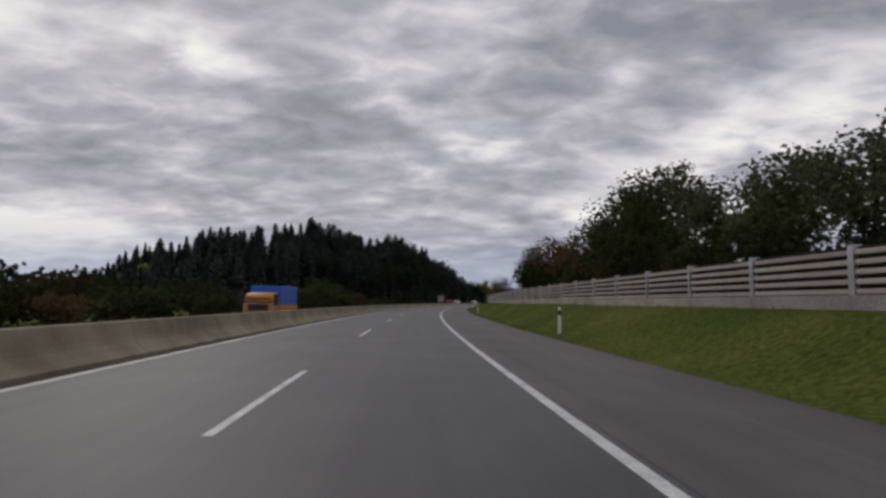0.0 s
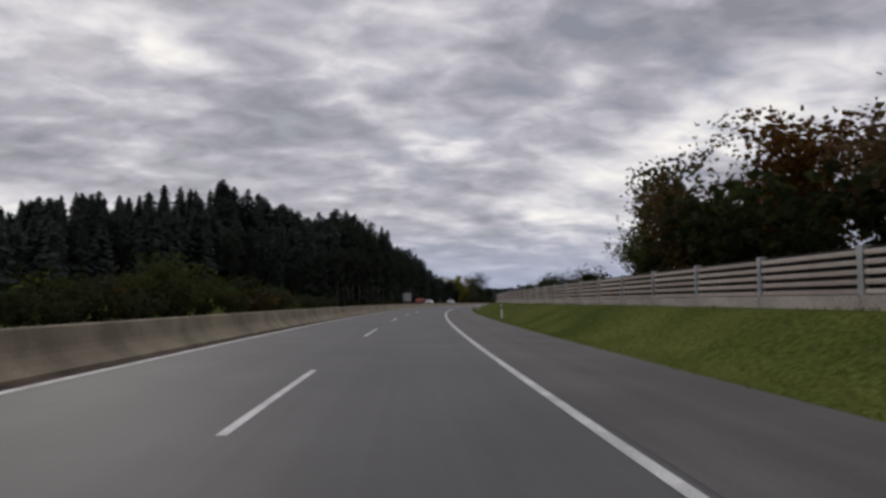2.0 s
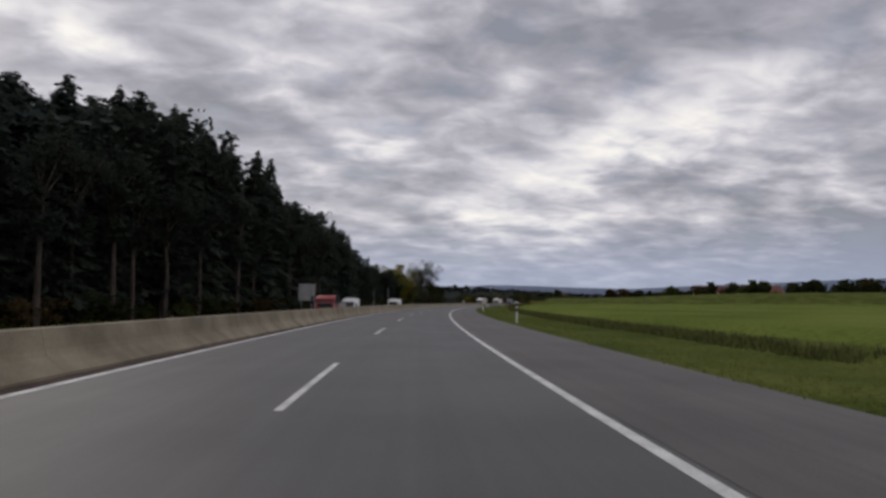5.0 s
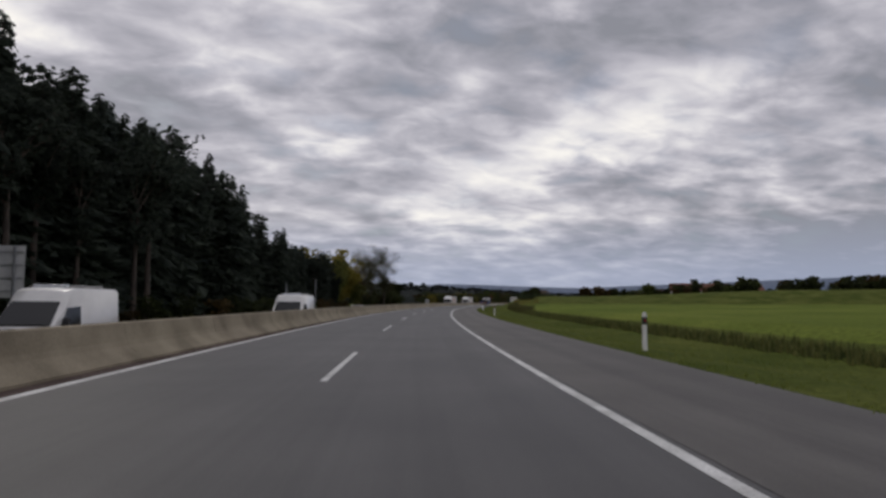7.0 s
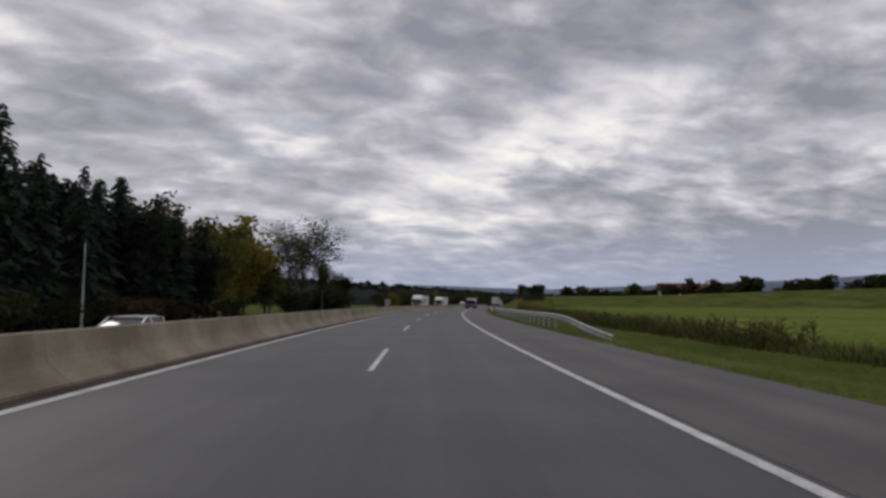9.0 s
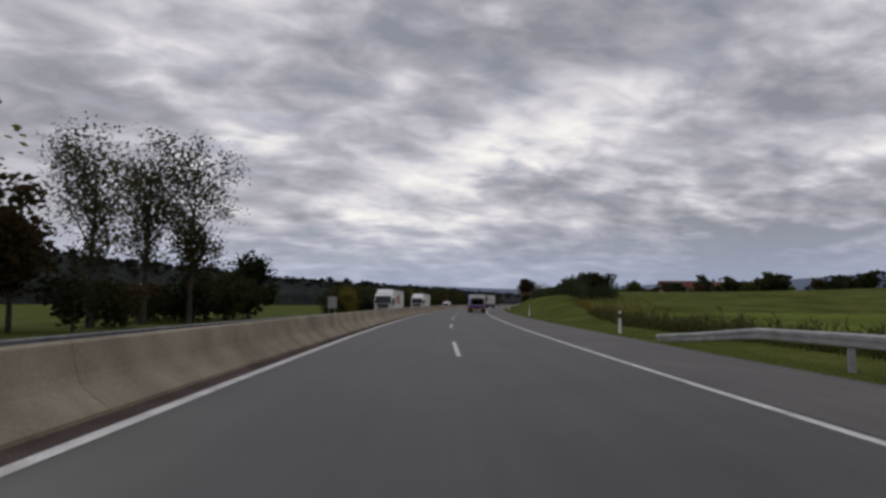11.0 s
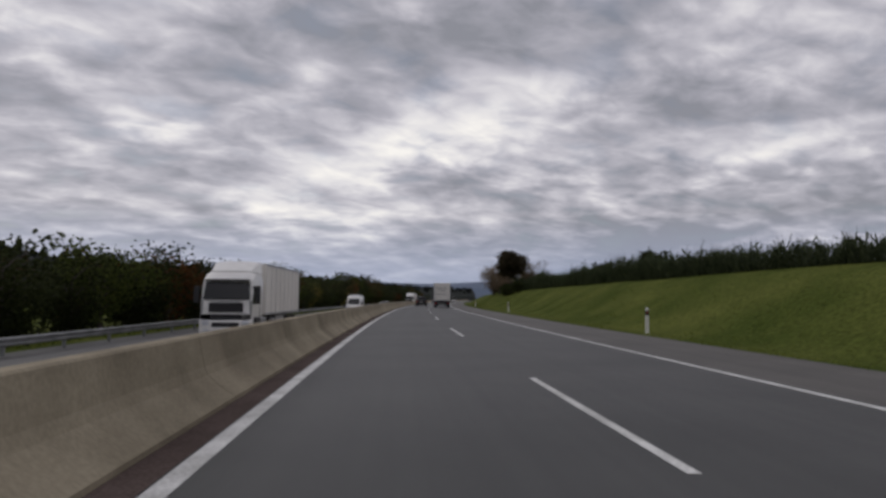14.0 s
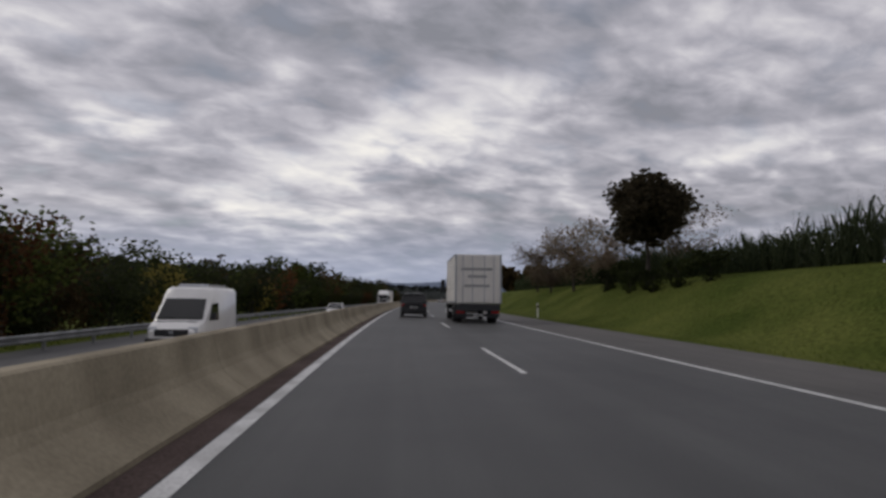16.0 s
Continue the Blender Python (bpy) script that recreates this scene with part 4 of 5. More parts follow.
def crash_rail(s0, s1, off, base, facing, label, steel=STEEL):
    """A corrugated steel beam on posts, its ends ramped down; facing is +1 towards growing off."""
    thing = tagged(new("crash_rail"), label, "guard rail")
    sec = [(-0.02, 0.46), (0.05, 0.50), (0.05, 0.56), (-0.02, 0.60), (-0.02, 0.63), (0.05, 0.67), (0.05, 0.73), (-0.02, 0.77)]
    verts, faces, k = [], [], len(sec)
    ss = np.linspace(s0, s1, int((s1 - s0) / 4) + 1)
    for s in ss:
        drop = base - 0.62 * (1 - ramp01(s, s0 - 1, s0 + 11)) - 0.62 * ramp01(s, s1 - 10, s1 + 1)
        verts += [W(s, off + x * facing, z + drop) for x, z in sec]
    for i in range(len(ss) - 1):
        for j in range(k - 1):
            q = i * k + j
            faces.append((q, q + 1, q + k + 1, q + k))
    ob = part("beam", mesh_of("beam", verts, faces, steel), None, thing)
    ob.modifiers.new("thick", "SOLIDIFY").thickness = 0.006
    me = finish(boxed(-0.06, -0.05, -0.4, 0.06, 0.05, 0.75, bevel=0.01), "post", steel)
    for s in np.arange(s0 + 12, s1 - 10, 2.0 if s1 - s0 < 100 else 4.0):
        part("post", me, None, thing).matrix_basis = WP(float(s), off - 0.09 * facing, base)


crash_rail(342, 412, 7.9, 0.0, -1, "galvanised steel crash rail with ramped ends on the verge")
crash_rail(395, 760, -15.6, Z2 - 0.14, 1, "dull weathered steel crash rail beside the oncoming carriageway", DULL_STEEL)


def delineator_mesh():
    body = bmesh.new()
    vs = []
    for z, w in ((-0.3, 1.0), (0.0, 1.0), (0.97, 0.9), (1.05, 0.55)):
        vs.append([body.verts.new((x * w, y * w, z)) for x, y in ((-0.06, -0.05), (0.06, -0.05), (0.06, 0.03), (0, 0.06), (-0.06, 0.03))])
    for a, b in zip(vs, vs[1:]):
        for i in range(5):
            body.faces.new((a[i], a[(i + 1) % 5], b[(i + 1) % 5], b[i]))
    body.faces.new(vs[-1])
    return body


def delineators():
    first = tagged(new("delineator_post"), "white plastic roadside marker post with a black band", "marker post", "marker posts along the verge")
    part("post", delineator_mesh(), WHITE, first)
    part("band", boxed(-0.063, -0.058, 0.72, 0.063, 0.05, 0.92), PLASTIC, first, "slanted black band")
    part("reflector", boxed(-0.02, -0.066, 0.79, 0.02, -0.056, 0.86), LAMP_RED, first, "small red reflector")
    spots = [(s, 7.85) for s in (26.5, 75.5, 122.2, 172, 222, 266, 311.5, 417.3, 457.3, 514, 553.4, 602)]
    for i, (s, o) in enumerate(spots):
        m = WP(s, o, ground_z(s, o))
        if i == 0:
            first.matrix_basis = m
        else:
            copy_thing(first, m)


delineators()


def sign_back(s, off, wide, high, clear, label):
    thing = tagged(new("road_sign"), label, "road sign")
    part("board", boxed(-wide / 2, -0.015, clear, wide / 2, 0.015, clear + high, bevel=0.01), SIGN_BACK, thing)
    for i in range(4):
        z = clear + high * (i + 0.5) / 4
        part("rail", boxed(-wide / 2 + 0.05, -0.07, z - 0.03, wide / 2 - 0.05, -0.018, z + 0.03), STEEL, thing)
    for x in (-wide * 0.32, wide * 0.32):
        part("post", boxed(x - 0.05, -0.17, -0.5, x + 0.05, -0.075, clear + high, bevel=0.01), STEEL, thing)
    thing.matrix_basis = WP(s, off, ground_z(s, off))


sign_back(281, -19.5, 2.6, 2.6, 2.4, "large grey back of a motorway sign on two steel posts")
sign_back(479, -18.2, 1.3, 1.6, 1.3, "small grey back of a road sign on two posts")


def pole(s, off, h, label):
    thing = tagged(new("mast"), label, "mast")
    bm = bmesh.new()
    bmesh.ops.create_cone(bm, segments=10, radius1=0.10, radius2=0.05, depth=h, cap_ends=True, matrix=Matrix.Translation((0, 0, h / 2)))
    part("shaft", bm, STEEL, thing)
    part("cap", boxed(-0.11, -0.11, h - 0.02, 0.11, 0.11, h + 0.12, bevel=0.03), PLASTIC, thing)
    part("foot", boxed(-0.2, -0.2, -0.3, 0.2, 0.2, 0.08, bevel=0.02), WALLBASE, thing)
    thing.matrix_basis = WP(s, off, ground_z(s, off))


pole(359, -20.5, 6.0, "slim pale metal mast in front of the wood")
pole(342, -20.5, 5.0, "slim pale metal mast beside the road")

# ---- vehicles ----


def wheel(parent, x, y, r, w, rim_label="", twin=False):
    """A tyre with a rim and a hub, its axle across x."""
    tyre = bmesh.new()
    prof = [(-w / 2, r * 0.62), (-w / 2, r * 0.9), (-w * 0.36, r), (w * 0.36, r), (w / 2, r * 0.9), (w / 2, r * 0.62)]
    n = 20
    rings = [[tyre.verts.new((px, math.cos(6.283185 * i / n) * pr, math.sin(6.283185 * i / n) * pr)) for px, pr in prof] for i in range(n)]
    for i in range(n):
        a, b = rings[i], rings[(i + 1) % n]
        for j in range(len(prof) - 1):
            tyre.faces.new((a[j], a[j + 1], b[j + 1], b[j]))
    hold = new("wheel", finish(tyre, "wheel", RUBBER, True))
    hold.parent = parent
    hold.location = (x, y, r)
    side = 1 if x > 0 else -1
    rim = bmesh.new()
    bmesh.ops.create_cone(rim, segments=20, radius1=r * 0.63, radius2=r * 0.56, depth=w * 0.9, cap_ends=True, matrix=Matrix.Rotation(math.pi / 2 * side, 4, "Y"))
    part("rim", rim, RIM, hold)
    hub = bmesh.new()
    bmesh.ops.create_cone(hub, segments=12, radius1=r * 0.24, radius2=r * 0.16, depth=w * 1.04, cap_ends=True, matrix=Matrix.Rotation(math.pi / 2 * side, 4, "Y"))
    part("hub", hub, GREY_BODY, hold)
    return hold


def loft(sections, mat, name, parent, label="", smooth=True, caps=True):
    """A shell through half-sections (y, [(x, z), ...]), mirrored."""
    bm = bmesh.new()
    rings = []
    for y, pts in sections:
        full = [(x, z) for x, z in pts] + [(-x, z) for x, z in reversed(pts)]
        rings.append([bm.verts.new((x, y, z)) for x, z in full])
    n = len(rings[0])
    for a, b in zip(rings, rings[1:]):
        for i in range(n):
            bm.faces.new((a[i], a[(i + 1) % n], b[(i + 1) % n], b[i]))
    if caps:
        bm.faces.new(rings[0])
        bm.faces.new(list(reversed(rings[-1])))
    me = finish(bm, name, mat, smooth)
    ob = part(name, me, None, parent, label)
    if smooth:
        ob.modifiers.new("edge", "EDGE_SPLIT").split_angle = radians(38)
    return ob


def car(paint, label, length=4.6, width=1.84, height=1.66, suv=True):
    """A car, nose towards +y, its tail at y = 0."""
    thing = tagged(new("car"), label, "car", "")
    w, L = width / 2, length
    belt = height * 0.60
    base = 0.24 if suv else 0.18

    def sec(y, wf, zb, zt):
        return (y, [(w * wf * 0.90, zb), (w * wf, zb + 0.16), (w * wf, zt - 0.18), (w * wf * 0.95, zt - 0.02), (w * wf * 0.5, zt + 0.01)])

    loft([sec(0.0, 0.86, base + 0.16, belt - 0.06), sec(0.14, 0.95, base, belt), sec(0.8, 1.0, base, belt + 0.02), sec(L * 0.62, 1.0, base, belt), sec(L * 0.80, 0.98, base, belt - 0.08), sec(L * 0.95, 0.90, base, belt - 0.20), sec(L, 0.76, base + 0.12, belt - 0.34)], paint, "body", thing)
    t = height

    def top(y, wf, z):
        return (y, [(w * 0.94, belt - 0.03), (w * wf, z - 0.04), (w * wf * 0.6, z)])

    loft([(0.16, [(w * 0.92, belt - 0.03), (w * 0.9, belt + 0.05), (w * 0.6, belt + 0.06)]), top(0.42, 0.77, t - 0.04), top(1.1, 0.79, t - 0.015), top(L * 0.46, 0.78, t - 0.02), (L * 0.70, [(w * 0.92, belt - 0.05), (w * 0.9, belt + 0.0), (w * 0.6, belt + 0.02)])], GLASS, "glasshouse", thing, "dark tinted windows")
    loft([(0.30, [(w * 0.76, t - 0.07), (w * 0.5, t - 0.02)]), (0.5, [(w * 0.785, t - 0.045), (w * 0.5, t + 0.012)]), (L * 0.30, [(w * 0.80, t - 0.03), (w * 0.5, t + 0.02)]), (L * 0.47, [(w * 0.79, t - 0.045), (w * 0.5, t)])], paint, "roof", thing)
    for x in (-1, 1):
        for y0, y1 in ((0.22, 0.46), (L * 0.68, L * 0.46), (L * 0.36, L * 0.36)):
            tv, tf = [], []
            z1 = t - 0.05
            tube(tv, tf, Vector((x * w * 0.935, y0, belt - 0.02)), Vector((x * w * 0.79, y1, z1)), 0.05, 0.045, 6)
            part("pillar", mesh_of("pillar", tv, tf, paint, True), None, thing)
        part("tail_lamp", boxed(x * w * 0.72 if x > 0 else -w * 0.92, -0.012, belt - 0.22, x * w * 0.92 if x > 0 else -w * 0.72, 0.16, belt - 0.10, bevel=0.03), LAMP_RED, thing)
        part("headlamp", boxed(x * w * 0.42 if x > 0 else -w * 0.80, L - 0.20, belt - 0.46, x * w * 0.80 if x > 0 else -w * 0.42, L - 0.02, belt - 0.32, bevel=0.03), LAMP_WHITE, thing)
        part("door_mirror", boxed(x * (w + 0.02) - 0.10, L * 0.60, belt + 0.0, x * (w + 0.02) + 0.10, L * 0.60 + 0.12, belt + 0.16, bevel=0.03), paint, thing)
        r = 0.36 if suv else 0.32
        for y in (0.85, L - 0.88):
            wheel(thing, x * (w - 0.11), y, r, 0.23)
    part("rear_bumper", boxed(-w * 0.92, -0.06, base + 0.10, w * 0.92, 0.2, base + 0.36, bevel=0.05), PLASTIC, thing)
    part("front_bumper", boxed(-w * 0.80, L - 0.12, base + 0.06, w * 0.80, L + 0.05, base + 0.26, bevel=0.05), PLASTIC, thing)
    part("grille", boxed(-w * 0.40, L - 0.03, base + 0.30, w * 0.40, L + 0.02, base + 0.44, bevel=0.02), PLASTIC, thing)
    plate = part("number_plate", boxed(-0.26, -0.075, base + 0.40, 0.26, -0.055, base + 0.51), PLATE, thing)
    part("plate_bar", boxed(-0.20, -0.080, base + 0.43, 0.20, -0.076, base + 0.48), PLASTIC, plate)
    return thing


def van(label):
    """A white delivery van, nose towards +y, its tail at y = 0."""
    thing = tagged(new("van"), label, "van", "white vans")
    w, L, H = 0.97, 5.2, 2.46

    def sec(y, z1, wf=1.0, zb=0.28):
        return (y, [(w * wf * 0.96, zb), (w * wf, zb + 0.2), (w * wf, min(1.05, z1 - 0.14)), (w * wf * 0.95, z1 - (0.18 if z1 > 1.5 else 0.05)), (w * wf * 0.84, z1 - 0.03), (w * 0.4, z1)])

    loft([sec(0, H - 0.02, 0.97), sec(0.06, H), sec(3.0, H), sec(3.36, H - 0.10), sec(3.60, 2.02), sec(4.35, 1.22), sec(4.95, 1.06, 0.93), sec(5.2, 0.86, 0.78, 0.4)], WHITE, "body", thing)
    screen = [(-0.74, 3.66, 1.98), (0.74, 3.66, 1.98), (0.84, 4.36, 1.26), (-0.84, 4.36, 1.26)]
    n = Vector((0, 0.78, 0.62)).normalized() * 0.03
    vs = [Vector(p) + n for p in screen] + [Vector(p) - n for p in screen]
    part("windscreen", mesh_of("windscreen", vs, [(0, 1, 2, 3), (7, 6, 5, 4), (0, 4, 5, 1), (1, 5, 6, 2), (2, 6, 7, 3), (3, 7, 4, 0)], GLASS), None, thing)
    for x in (-1, 1):
        q = [(x * 0.965, 2.75, 1.18), (x * 0.965, 3.95, 1.18), (x * 0.925, 3.55, 1.80), (x * 0.925, 2.75, 1.84)]
        vs = [Vector(p) + Vector((x * 0.015, 0, 0)) for p in q] + [Vector(p) - Vector((x * 0.03, 0, 0)) for p in q]
        part("side_window", mesh_of("side_window", vs, [(0, 1, 2, 3), (7, 6, 5, 4), (0, 4, 5, 1), (1, 5, 6, 2), (2, 6, 7, 3), (3, 7, 4, 0)], GLASS), None, thing)
        part("headlamp", boxed(x * 0.70 - 0.17, 4.94, 0.76, x * 0.70 + 0.17, 5.10, 0.98, bevel=0.04), LAMP_WHITE, thing)
        part("door_mirror", boxed(x * 1.10 - 0.10, 3.85, 1.22, x * 1.10 + 0.10, 3.96, 1.48, bevel=0.03), PLASTIC, thing)
        part("rubbing_strip", boxed(x * 0.985 - 0.02, 0.6, 0.60, x * 0.985 + 0.02, 4.1, 0.70, bevel=0.008), PLASTIC, thing)
        part("tail_lamp", boxed(x * 0.86 - 0.07, -0.03, 0.8, x * 0.86 + 0.07, 0.03, 1.5, bevel=0.015), LAMP_RED, thing)
        for y in (0.95, 4.2):
            wheel(thing, x * 0.86, y, 0.34, 0.23)
    part("grille", boxed(-0.60, 5.04, 0.64, 0.60, 5.22, 0.90, bevel=0.05), PLASTIC, thing)
    part("front_bumper", boxed(-0.90, 4.98, 0.30, 0.90, 5.26, 0.58, bevel=0.06), PLASTIC, thing)
    for x in (-0.34, 0.30):
        part("wiper", boxed(x - 0.30, 4.36, 1.275, x + 0.30, 4.39, 1.30), PLASTIC, thing)
    part("roof_beacon", boxed(-0.55, 2.75, H - 0.01, 0.55, 2.95, H + 0.10, bevel=0.03), LAMP_WHITE, thing)
    part("badge", boxed(-0.09, 5.215, 0.74, 0.09, 5.235, 0.84, bevel=0.02), STEEL, thing)
    part("bonnet_seam", boxed(-0.72, 4.62, 1.135, 0.72, 4.64, 1.165), PLASTIC, thing)
    part("roof_rack", boxed(-0.7, 2.0, H - 0.01, 0.7, 2.1, H + 0.09, bevel=0.02), GREY_BODY, thing)
    part("roof_rack", boxed(-0.7, 0.8, H - 0.01, 0.7, 0.9, H + 0.09, bevel=0.02), GREY_BODY, thing)
    return thing


def cab(thing, paint, y0, tall=3.55, depth=2.2, wide=2.5, deflector=True):
    """A lorry's cab from y0 to y0 + depth, standing over its front wheels."""
    w = wide / 2
    z0 = 0.95
    y1 = y0 + depth

    def sec(y, zt, wf=1.0, zb=z0):
        return (y, [(w * wf * 0.98, zb), (w * wf, zb + 0.3), (w * wf, zt - 0.5), (w * wf * 0.95, zt - 0.12), (w * wf * 0.8, zt)])

    body = loft([sec(y0, tall, 0.98), sec(y0 + 0.3, tall), sec(y1 - 0.75, tall - 0.04), sec(y1 - 0.28, tall - 0.35, 0.99), sec(y1 - 0.04, 2.0, 0.97), sec(y1, 1.4, 0.95)], paint, "cab", thing)
    sc = [(-w * 0.86, y1 - 0.27, min(tall - 0.55, 2.85)), (w * 0.86, y1 - 0.27, min(tall - 0.55, 2.85)), (w * 0.90, y1 - 0.03, 1.95), (-w * 0.90, y1 - 0.03, 1.95)]
    vs = [Vector(p) + Vector((0, 0.05, 0)) for p in sc] + [Vector(p) - Vector((0, 0.05, 0)) for p in sc]
    faces = [(0, 1, 2, 3), (7, 6, 5, 4), (0, 4, 5, 1), (1, 5, 6, 2), (2, 6, 7, 3), (3, 7, 4, 0)]
    part("windscreen", mesh_of("windscreen", vs, faces, GLASS), None, body)
    part("grille", boxed(-w * 0.66, y1 - 0.02, 1.34, w * 0.66, y1 + 0.05, 1.80, bevel=0.04), PLASTIC, body)
    for i in range(4):
        part("grille_bar", boxed(-w * 0.62, y1 + 0.045, 1.40 + i * 0.10, w * 0.62, y1 + 0.062, 1.425 + i * 0.10), DARK_STEEL, body)
    part("chrome_bar", boxed(-w * 0.55, y1 + 0.0, 1.84, w * 0.55, y1 + 0.03, 1.88, bevel=0.008), STEEL, body)
    part("lower_grille", boxed(-w * 0.60, y1 + 0.0, 1.02, w * 0.60, y1 + 0.055, 1.24, bevel=0.03), PLASTIC, body)
    part("bumper_intake", boxed(-w * 0.52, y1 + 0.02, 0.62, w * 0.52, y1 + 0.068, 0.86, bevel=0.03), PLASTIC, thing)
    for x in (-1, 1):
        part("wiper", boxed(x * 0.35 - 0.38, y1 + 0.025, 1.99, x * 0.35 + 0.38, y1 + 0.045, 2.02), PLASTIC, body)
        part("corner_vane", boxed(x * w * 0.93 - 0.06, y1 - 0.16, 1.15, x * w * 0.93 + 0.06, y1 + 0.0, 1.92, bevel=0.04), GREY_BODY, body)
        part("fog_lamp", boxed(x * w * 0.72 - 0.12, y1 + 0.03, 0.44, x * w * 0.72 + 0.12, y1 + 0.075, 0.54, bevel=0.02), LAMP_WHITE, thing)
    part("front_bumper", boxed(-w * 1.0, y1 - 0.35, 0.34, w * 1.0, y1 + 0.06, 0.98, bevel=0.08), paint, thing)
    part("sun_visor", boxed(-w * 0.84, y1 - 0.36, min(tall - 0.5, 2.9), w * 0.84, y1 - 0.04, min(tall - 0.42, 2.98), bevel=0.02), PLASTIC, thing)
    for x in (-1, 1):
        q = [(x * w, y0 + 0.75, 1.75), (x * w, y1 - 0.18, 1.75), (x * w * 0.99, y1 - 0.34, 2.62), (x * w * 0.99, y0 + 0.75, 2.66)]
        vs = [Vector(p) + Vector((x * 0.02, 0, 0)) for p in q] + [Vector(p) - Vector((x * 0.05, 0, 0)) for p in q]
        part("side_window", mesh_of("side_window", vs, faces, GLASS), None, body)
        part("headlamp", boxed(x * w * 0.76 - 0.17, y1 + 0.0, 0.70, x * w * 0.76 + 0.17, y1 + 0.08, 0.96, bevel=0.04), LAMP_WHITE, thing)
        arm = part("mirror_arm", boxed(min(x * (w - 0.05), x * (w + 0.34)), y1 - 0.14, 2.52, max(x * (w - 0.05), x * (w + 0.34)), y1 - 0.08, 2.58), PLASTIC, thing)
        part("mirror", boxed(x * (w + 0.22) - 0.13, y1 - 0.20, 1.78, x * (w + 0.22) + 0.13, y1 - 0.06, 2.60, bevel=0.04), PLASTIC, arm)
        part("door_seam", boxed(x * (w + 0.004) - 0.006, y0 + 0.68, 1.0, x * (w + 0.004) + 0.006, y0 + 0.70, 2.7), PLASTIC, body)
        part("wheel_arch", boxed(x * (w - 0.05) - 0.10, y1 - 1.72, 0.72, x * (w - 0.05) + 0.10, y1 - 0.52, 1.10, bevel=0.05), PLASTIC, thing)
        part("step", boxed(x * (w - 0.1) - 0.08, y1 - 0.52, 0.40, x * (w - 0.1) + 0.08, y1 - 0.30, 0.62, bevel=0.02), GREY_BODY, thing)
        wheel(thing, x * (w - 0.18), y1 - 1.12, 0.50, 0.32)
    if deflector:
        loft([(y0 + 0.05, [(w * 0.95, tall - 0.06), (w * 0.90, tall + 0.52), (w * 0.5, tall + 0.58)]), (y0 + 0.6, [(w * 0.93, tall - 0.06), (w * 0.86, tall + 0.40), (w * 0.5, tall + 0.47)]), (y1 - 0.8, [(w * 0.86, tall - 0.06), (w * 0.78, tall + 0.02), (w * 0.5, tall + 0.04)])], paint, "wind_deflector", thing)
    plate = part("number_plate", boxed(-0.26, y1 + 0.06, 0.45, 0.26, y1 + 0.075, 0.56), PLATE, thing)
    part("plate_bar", boxed(-0.20, y1 + 0.076, 0.48, 0.20, y1 + 0.080, 0.53), PLASTIC, plate)


def rear_gear(thing, y, w, z=0.55, bar=True):
    """Underrun bar, lamps, flaps and plate at a lorry's tail."""
    part("underrun_bar", boxed(-w, y + 0.05, z - 0.08, w, y + 0.17, z + 0.08, bevel=0.02), DARK_STEEL, thing)
    for x in (-1, 1):
        part("tail_lamp", boxed(x * (w - 0.26) - 0.22, y - 0.02, z + 0.10, x * (w - 0.26) + 0.22, y + 0.06, z + 0.27, bevel=0.02), LAMP_RED, thing)
        part("mud_flap", boxed(x * (w - 0.32) - 0.3, y + 0.75, 0.22, x * (w - 0.32) + 0.3, y + 0.77, 0.95), PLASTIC, thing)
        if bar:
            part("warning_plate", boxed(min(x * 0.16, x * (w - 0.52)), y - 0.015, z + 0.08, max(x * 0.16, x * (w - 0.52)), y + 0.01, z + 0.24), YELLOW, thing, "amber reflecting warning plate")
            part("warning_edge", boxed(min(x * (w - 0.51), x * (w - 0.44)), y - 0.015, z + 0.08, max(x * (w - 0.51), x * (w - 0.44)), y + 0.01, z + 0.24), LAMP_RED, thing)
    plate = part("number_plate", boxed(-0.26, y - 0.035, z - 0.05, 0.26, y - 0.02, z + 0.06), PLATE, thing)
    part("plate_bar", boxed(-0.20, y - 0.042, z - 0.02, 0.20, y - 0.036, z + 0.03), PLASTIC, plate)


def box_body(thing, y0, y1, w, z0, z1, mat, name="box_body", ribs=True):
    body = part(name, boxed(-w, y0, z0, w, y1, z1, bevel=0.04), mat, thing)
    for x in (-1, 1):
        for z in (z0 + 0.05, z1 - 0.05):
            part("edge_profile", boxed(x * w - 0.02, y0, z - 0.06, x * w + 0.02, y1, z + 0.06, bevel=0.008), STEEL, body)
        part("corner_profile", boxed(x * (w - 0.04) - 0.05, y0 - 0.02, z0, x * (w - 0.04) + 0.05, y0 + 0.03, z1, bevel=0.01), STEEL, body)
        if ribs:
            for i in range(1, int((y1 - y0) / 1.1)):
                y = y0 + i * (y1 - y0) / int((y1 - y0) / 1.1)
                part("tarpaulin_strap", boxed(x * w - 0.008, y - 0.02, z0 - 0.12, x * w + 0.008, y + 0.02, z1 - 0.12), GREY_BODY, body)
    return body


